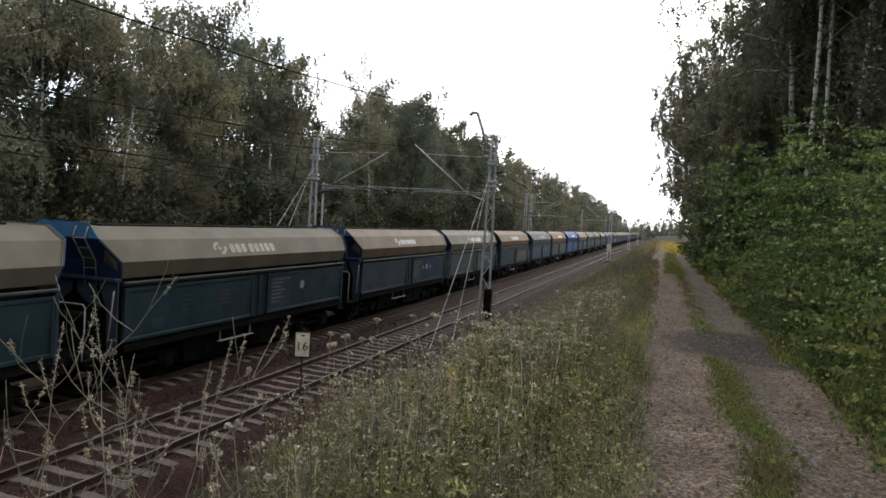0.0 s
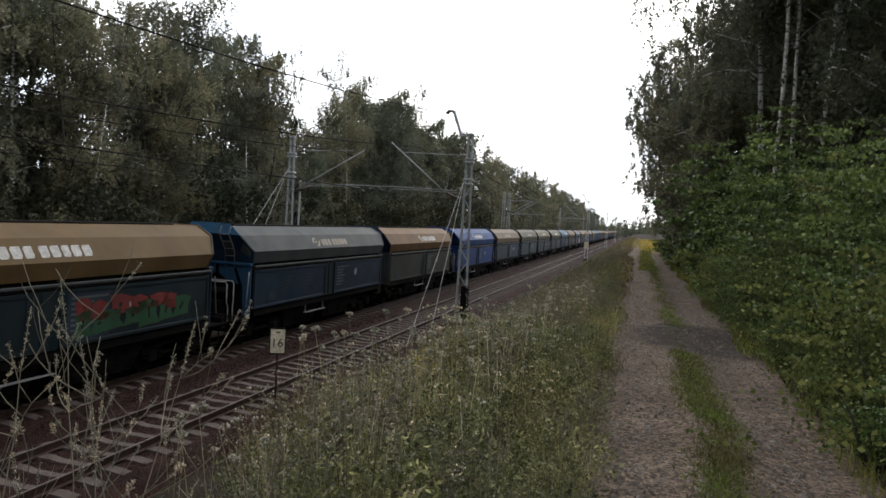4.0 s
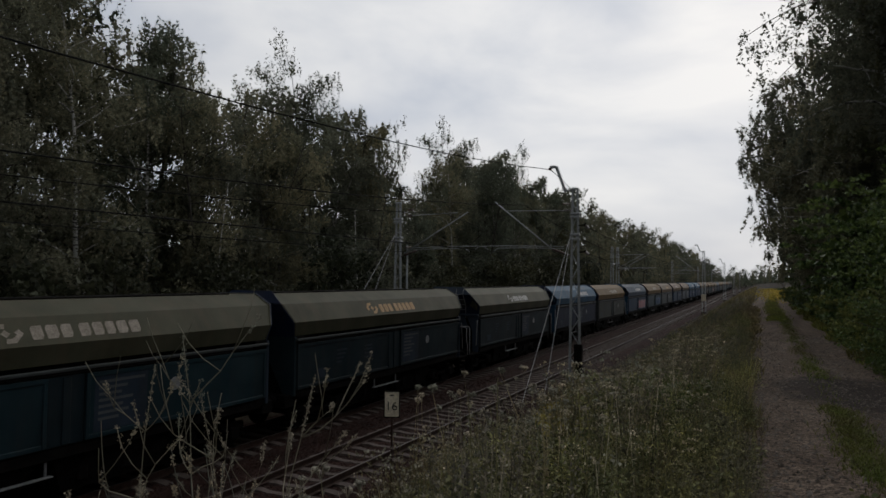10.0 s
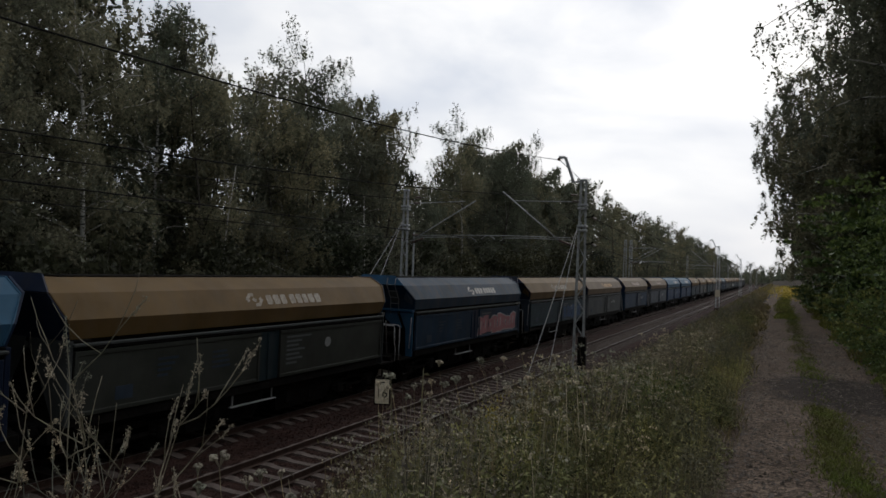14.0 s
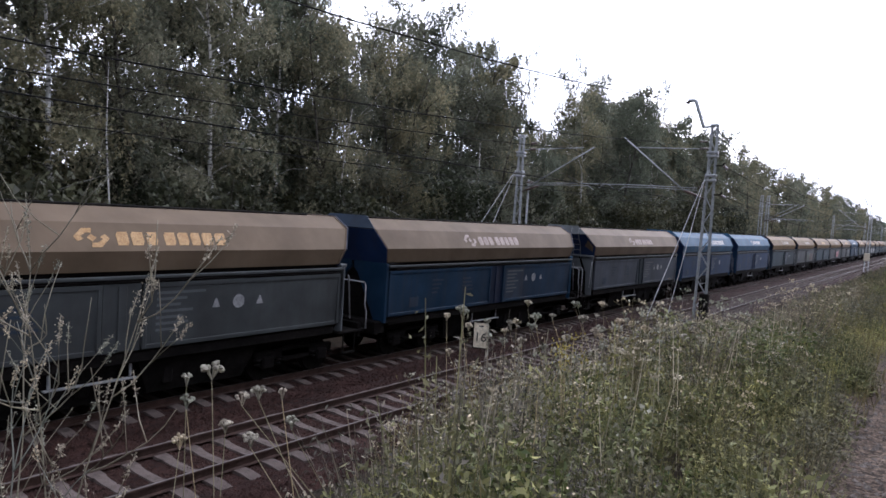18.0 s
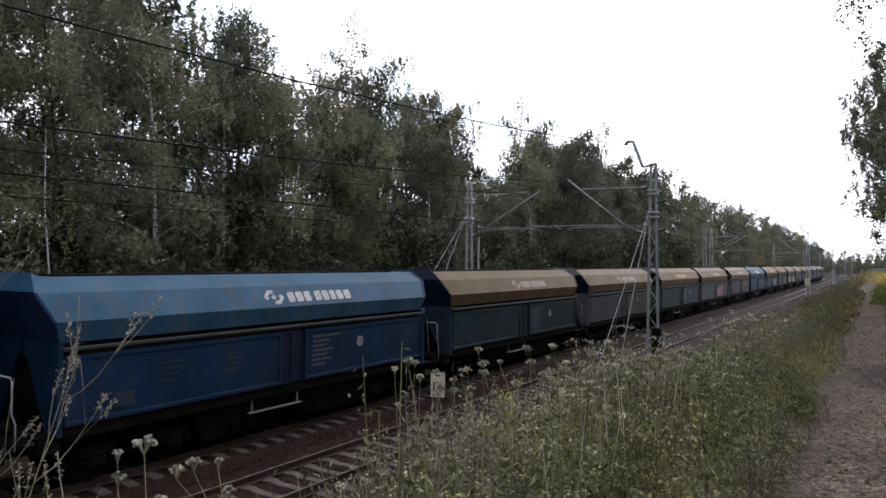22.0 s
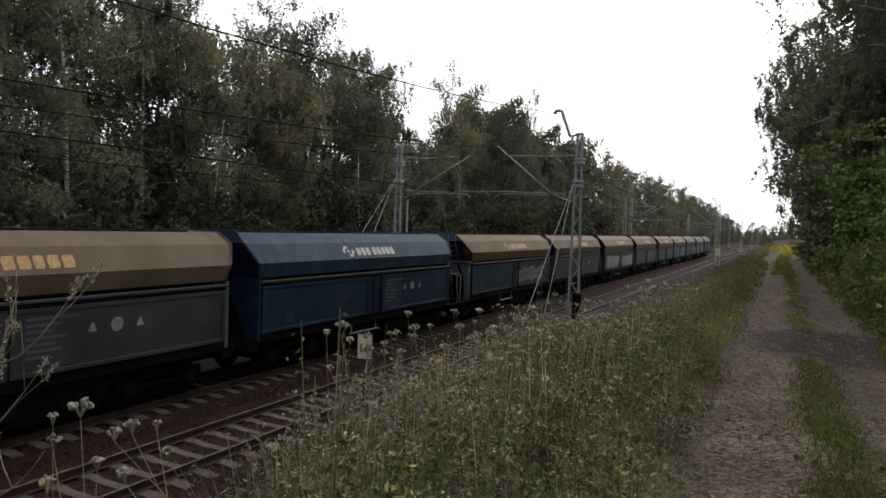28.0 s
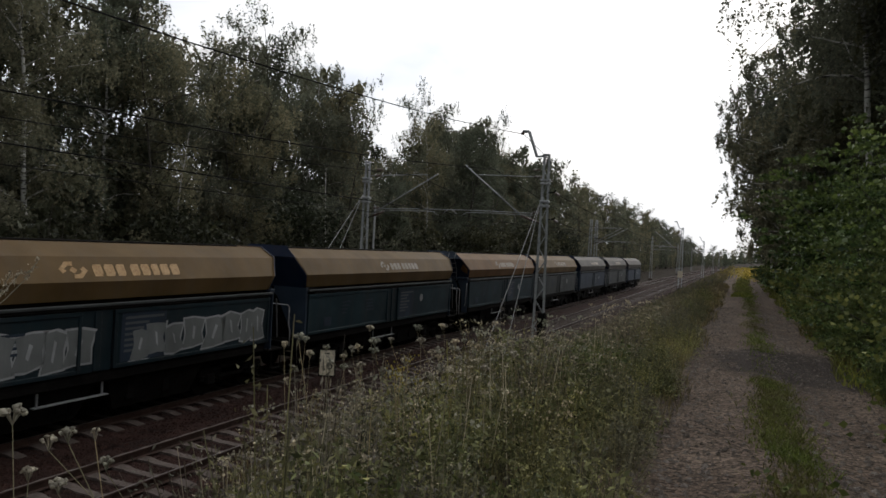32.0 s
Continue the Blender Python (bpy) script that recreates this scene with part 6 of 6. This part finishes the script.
for q, (xa, xb, hh) in enumerate(((-0.8, -0.16, 0.2), (1.78, 2.8, 0.2))):
    n = 7000 if q else 3000
    x, y = scatter(n, xa, xb, 1.0, 45, 1.5)
    x = x + road_x(y) + 0.12 * np.sin(y * 1.1) * (np.abs(x - 0.6) < 1.5)
    b = np.stack([x, y, np.maximum(ground_z(x, y), 2.98) - 0.02], 1)
    stuff("verge_grass", blades(b, hh * (0.5 + lump(x, y)), 0.005 + 0.0010 * y, 0.6), GRASSG if q else GRASSM, "short grass along the edge of the gravel track")
# the bank and verges go on behind the view
grass_patch("bank_grass", 6000, -7.4, -0.55, -16, 1.0, 0.55, 0.014, GRASSM, "tall yellow-green meadow grass on the bank", 1.0, 0.45, 0.4)
clump_field("weed_clumps", FINE, places(90, -6.8, -2.9, -14, 1.4, 1.0, 0.7, 1.4), WEED_B, "grey-brown withered weeds grown together on the bank")
clump_field("weed_clumps", BROAD, places(60, -6.4, -2.9, -14, 1.2, 1.0, 0.7, 1.3), LEAF_WEED, "broad-leaved green weeds on the bank")
for xa, xb, hh, mt, nn in ((-1.0, -0.30, 0.2, GRASSM, 4000), (1.78, 3.4, 0.2, GRASSG, 7000), (0.55, 0.93, 0.06, GRASSG, 6000)):
    x, y = scatter(nn, xa, xb, -16, 1.5)
    b = np.stack([x, y, np.where((x > -0.4) & (x < 1.8), road_z(x, y), np.maximum(ground_z(x, y), 2.98)) - 0.02], 1)
    stuff("verge_grass", blades(b, hh * (0.5 + lump(x, y)), 0.011, 0.6), mt, "short grass along the gravel track")
# yellow flowers by the road
n = 2600
x, y = RNG.normal(1.9, 1.1, n), RNG.uniform(58, 90, n)
c = np.stack([x, y, 3.0 + 0.9 * RNG.random(n)], 1)
stuff("goldenrod", leaf_quads(c, 0.16, 0, 0.6), YELLOW, "yellow flowering goldenrod at the end of the track", "flowers")


# ---- single plants before the camera ----
def umbel(x, y, ztop, lean, size, seed):
    rng = random.Random(seed)
    z0 = float(ground_z(x - lean[0], y - lean[1]))
    p = thing("wild_carrot", "dry wild carrot with curled pale seed heads on the bank", "plant", "dry umbels on the bank", pose(x, y, ztop))
    base = Vector((-lean[0], -lean[1], z0 - ztop))
    stem = MB().tube([base, base.lerp(Vector((0, 0, -0.05)), 0.5) + Vector((rng.gauss(0, 0.05), rng.gauss(0, 0.05), 0.06)), (0, 0, -0.03)], [0.0026, 0.0021, 0.0015], 5)
    part("stem", stem, STALK, p, smooth=True)
    pts = []
    head = MB()
    for k in range(13):
        a, rr = rng.uniform(0, 6.283), size * (0.25 + 0.75 * rng.random() ** 0.5)
        tip = Vector((rr * math.cos(a), rr * math.sin(a), size * (1.0 - 0.75 * (rr / size) ** 2 + rng.uniform(-0.15, 0.15))))
        head.tube([(0, 0, -0.03), tip * 0.6 + Vector((0, 0, -0.004)), tip], [0.0018, 0.0015, 0.001], 3)
        head.blob(tip, size * 0.30, size * 0.30, size * 0.27, 6, 4, 0.3, rng)
    part("flower_head", head, SEED, p, "curled pale seed head")
    return p


UMB = [(-1.84, 0.95, 3.9, 0.03), (-1.89, 0.88, 3.88, 0.014), (-1.75, 1.02, 3.81, 0.018), (-1.66, 1.13, 3.83, 0.013), (-1.84, 0.83, 3.67, 0.02), (-1.69, 1.02, 3.67, 0.024), (-1.87, 0.87, 3.8, 0.02), (-1.76, 0.96, 3.72, 0.018), (-1.72, 1.07, 3.83, 0.02), (-1.61, 1.14, 3.73, 0.018), (-2.69, 3.58, 3.75, 0.024), (-2.64, 3.69, 3.8, 0.034), (-2.52, 3.89, 3.71, 0.022), (-2.3, 4.26, 3.73, 0.036), (-2.22, 4.39, 3.75, 0.022), (-2.43, 4.01, 3.63, 0.026), (-2.34, 4.13, 3.55, 0.03), (-2.64, 3.57, 3.49, 0.022), (-2.05, 4.61, 3.73, 0.03), (-1.84, 4.87, 3.71, 0.03), (-1.97, 4.68, 3.63, 0.028), (-1.68, 5.04, 3.66, 0.03), (-2.12, 4.47, 3.57, 0.03), (-2.23, 4.29, 3.5, 0.03), (-1.91, 4.73, 3.5, 0.03), (-1.57, 5.14, 3.55, 0.03), (-2.41, 3.95, 3.38, 0.03), (-1.8, 4.87, 3.57, 0.026), (-1.43, 5.29, 3.6, 0.03), (-2.04, 4.53, 3.41, 0.03)]
RU = random.Random(31)
UMB += [(RU.uniform(-3.5, -1.7), 4.7 + 3.2 * RU.random(), RU.uniform(3.25, 3.62), RU.uniform(0.026, 0.042)) for q in range(26)]
for q, (x, y, z, s) in enumerate(UMB):
    umbel(x, y, z, (-0.16 + 0.30 * math.sin(q * 2.1), -0.12 + 0.28 * math.cos(q * 1.7)), s * 1.2, 100 + q)


def yellow_weed(x, y, ztop, seed):
    g = np.random.default_rng(seed)
    z0 = float(ground_z(x, y))
    p = thing("goldenrod_plant", "leafy weed with a small yellow flowering top", "plant", "", pose(x, y, z0))
    h = ztop - z0
    stem, tops = MB(), []
    for q in range(6):
        tip = Vector((g.normal(0, 0.07), g.normal(0, 0.07), h * g.uniform(0.86, 1.0)))
        stem.tube([(g.normal(0, 0.02), g.normal(0, 0.02), -0.05), tip * 0.5 + Vector((g.normal(0, 0.02), 0, 0)), tip], [0.004, 0.003, 0.002], 5)
        tops.append(tip[:])
    part("stem", stem, STALK, p, smooth=True)
    c = np.repeat(np.array(tops), 26, 0) + g.normal(size=(156, 3)) * np.array([0.028, 0.028, 0.03])
    tagged(part("flower_head", fast_mesh("flower_head", leaf_quads(c, 0.016, 0, 0.7), 4), YELLOW, p, "small yellow flower sprays"), kind="stuff")
    c = np.repeat(np.array(tops), 30, 0) * g.uniform(0.2, 0.92, 180)[:, None] + g.normal(size=(180, 3)) * 0.04
    tagged(part("foliage", fast_mesh("foliage", leaf_quads(c, 0.05, 0.2, 0.3), 4), LEAF_WEED, p), kind="stuff")


yellow_weed(-1.43, 3.15, 3.84, 5)


def silver_weed(x, y, h, seed):
    """A tall branching weed with pale flower spikes."""
    rng = random.Random(seed)
    p = thing("branching_weed", "tall branching silvery weed with pale flower spikes on the bank", "plant", "silvery weeds on the bank", pose(x, y, float(ground_z(x, y))))
    wood, spots = MB(), []
    for s in range(1 + seed % 2):
        main = limb_path(rng, (rng.gauss(0, 0.05), rng.gauss(0, 0.05), -0.05), (rng.gauss(0, 0.14), rng.gauss(0, 0.14), 1), h * rng.uniform(0.85, 1.0), 8, 0, 0.11)
        wood.tube(main, [0.0043 * (1 - j / 11) for j in range(9)], 5)
        for j in range(3, 8):
            for q in range(2):
                w = rng.uniform(0, 6.283)
                br = limb_path(rng, main[j], (math.cos(w), math.sin(w), 0.75), h * rng.uniform(0.10, 0.22), 5, -0.45, 0.17)
                wood.tube(br, [0.0025 * (1 - i / 9) for i in range(6)], 4)
                for i in range(2):
                    tw = limb_path(rng, br[2 + i], (rng.gauss(0, 0.5), rng.gauss(0, 0.5), 0.9), h * 0.12, 3, -0.4, 0.1)
                    wood.tube(tw, [0.0020, 0.0017, 0.0014, 0.0011], 3)
                    if rng.random() < 0.6:
                        spots += [tw[2].lerp(tw[3], rng.random()) for _ in range(20)]
                if rng.random() < 0.6:
                    spots += [br[4].lerp(br[5], rng.random()) for _ in range(28)]
        spots += [main[7].lerp(main[8], rng.random()) for _ in range(50)]
    part("stem", wood, SILVER, p, smooth=True)
    c = np.repeat(np.array([s[:] for s in spots]), 2, 0) + RNG.normal(size=(2 * len(spots), 3)) * 0.0045
    low = np.stack([RNG.normal(0, 0.12, 110), RNG.normal(0, 0.12, 110), RNG.uniform(0.05, h * 0.45, 110)], 1)
    tagged(part("flower_spike", fast_mesh("flower_spikes", leaf_quads(c, 0.0085, -0.5, 0.5), 4), SEED, p, "small pale flowers"), kind="stuff")
    part("leaves", fast_mesh("leaves", leaf_quads(low, 0.035, 0.2, 0.25), 4), WEED_B, p)
    return p


for q, (x, y, h) in enumerate(((-1.93, 0.34, 2.1), (-1.80, 0.35, 1.95), (-1.63, 0.29, 1.6), (-2.06, 0.33, 2.1), (-1.97, 0.28, 1.6))):
    silver_weed(x, y, h, 200 + q)

# ---- sleepers, piece by piece ----
for tr in TRACKS:
    for q in range(150):
        part("sleeper", sleeper_me, CONCRETE, tr, at=pose(0, 2.0 + 0.6 * q, 0))
    rest = MB()
    for q in range(400):
        yy = 92.0 + 0.6 * q
        rest.box(-1.3, 1.3, yy - 0.11, yy + 0.11, -0.3, -0.17)
    tagged(part("sleeper_rows", rest, CONCRETE, tr), kind="stuff")


# ---- the train passes ----
def run(t):
    return 12.2715 * t - 0.00614 * t * t + 0.000414 * t ** 3


def motions():
    for k, w in enumerate(WAGONS):
        y0 = 23.53 + 14.03 * (k - 2) - LID_HALF - 0.13
        walk(w, [(t, pose(-14.07, y0 - run(t), 0)) for t in range(0, 33)])


motions()
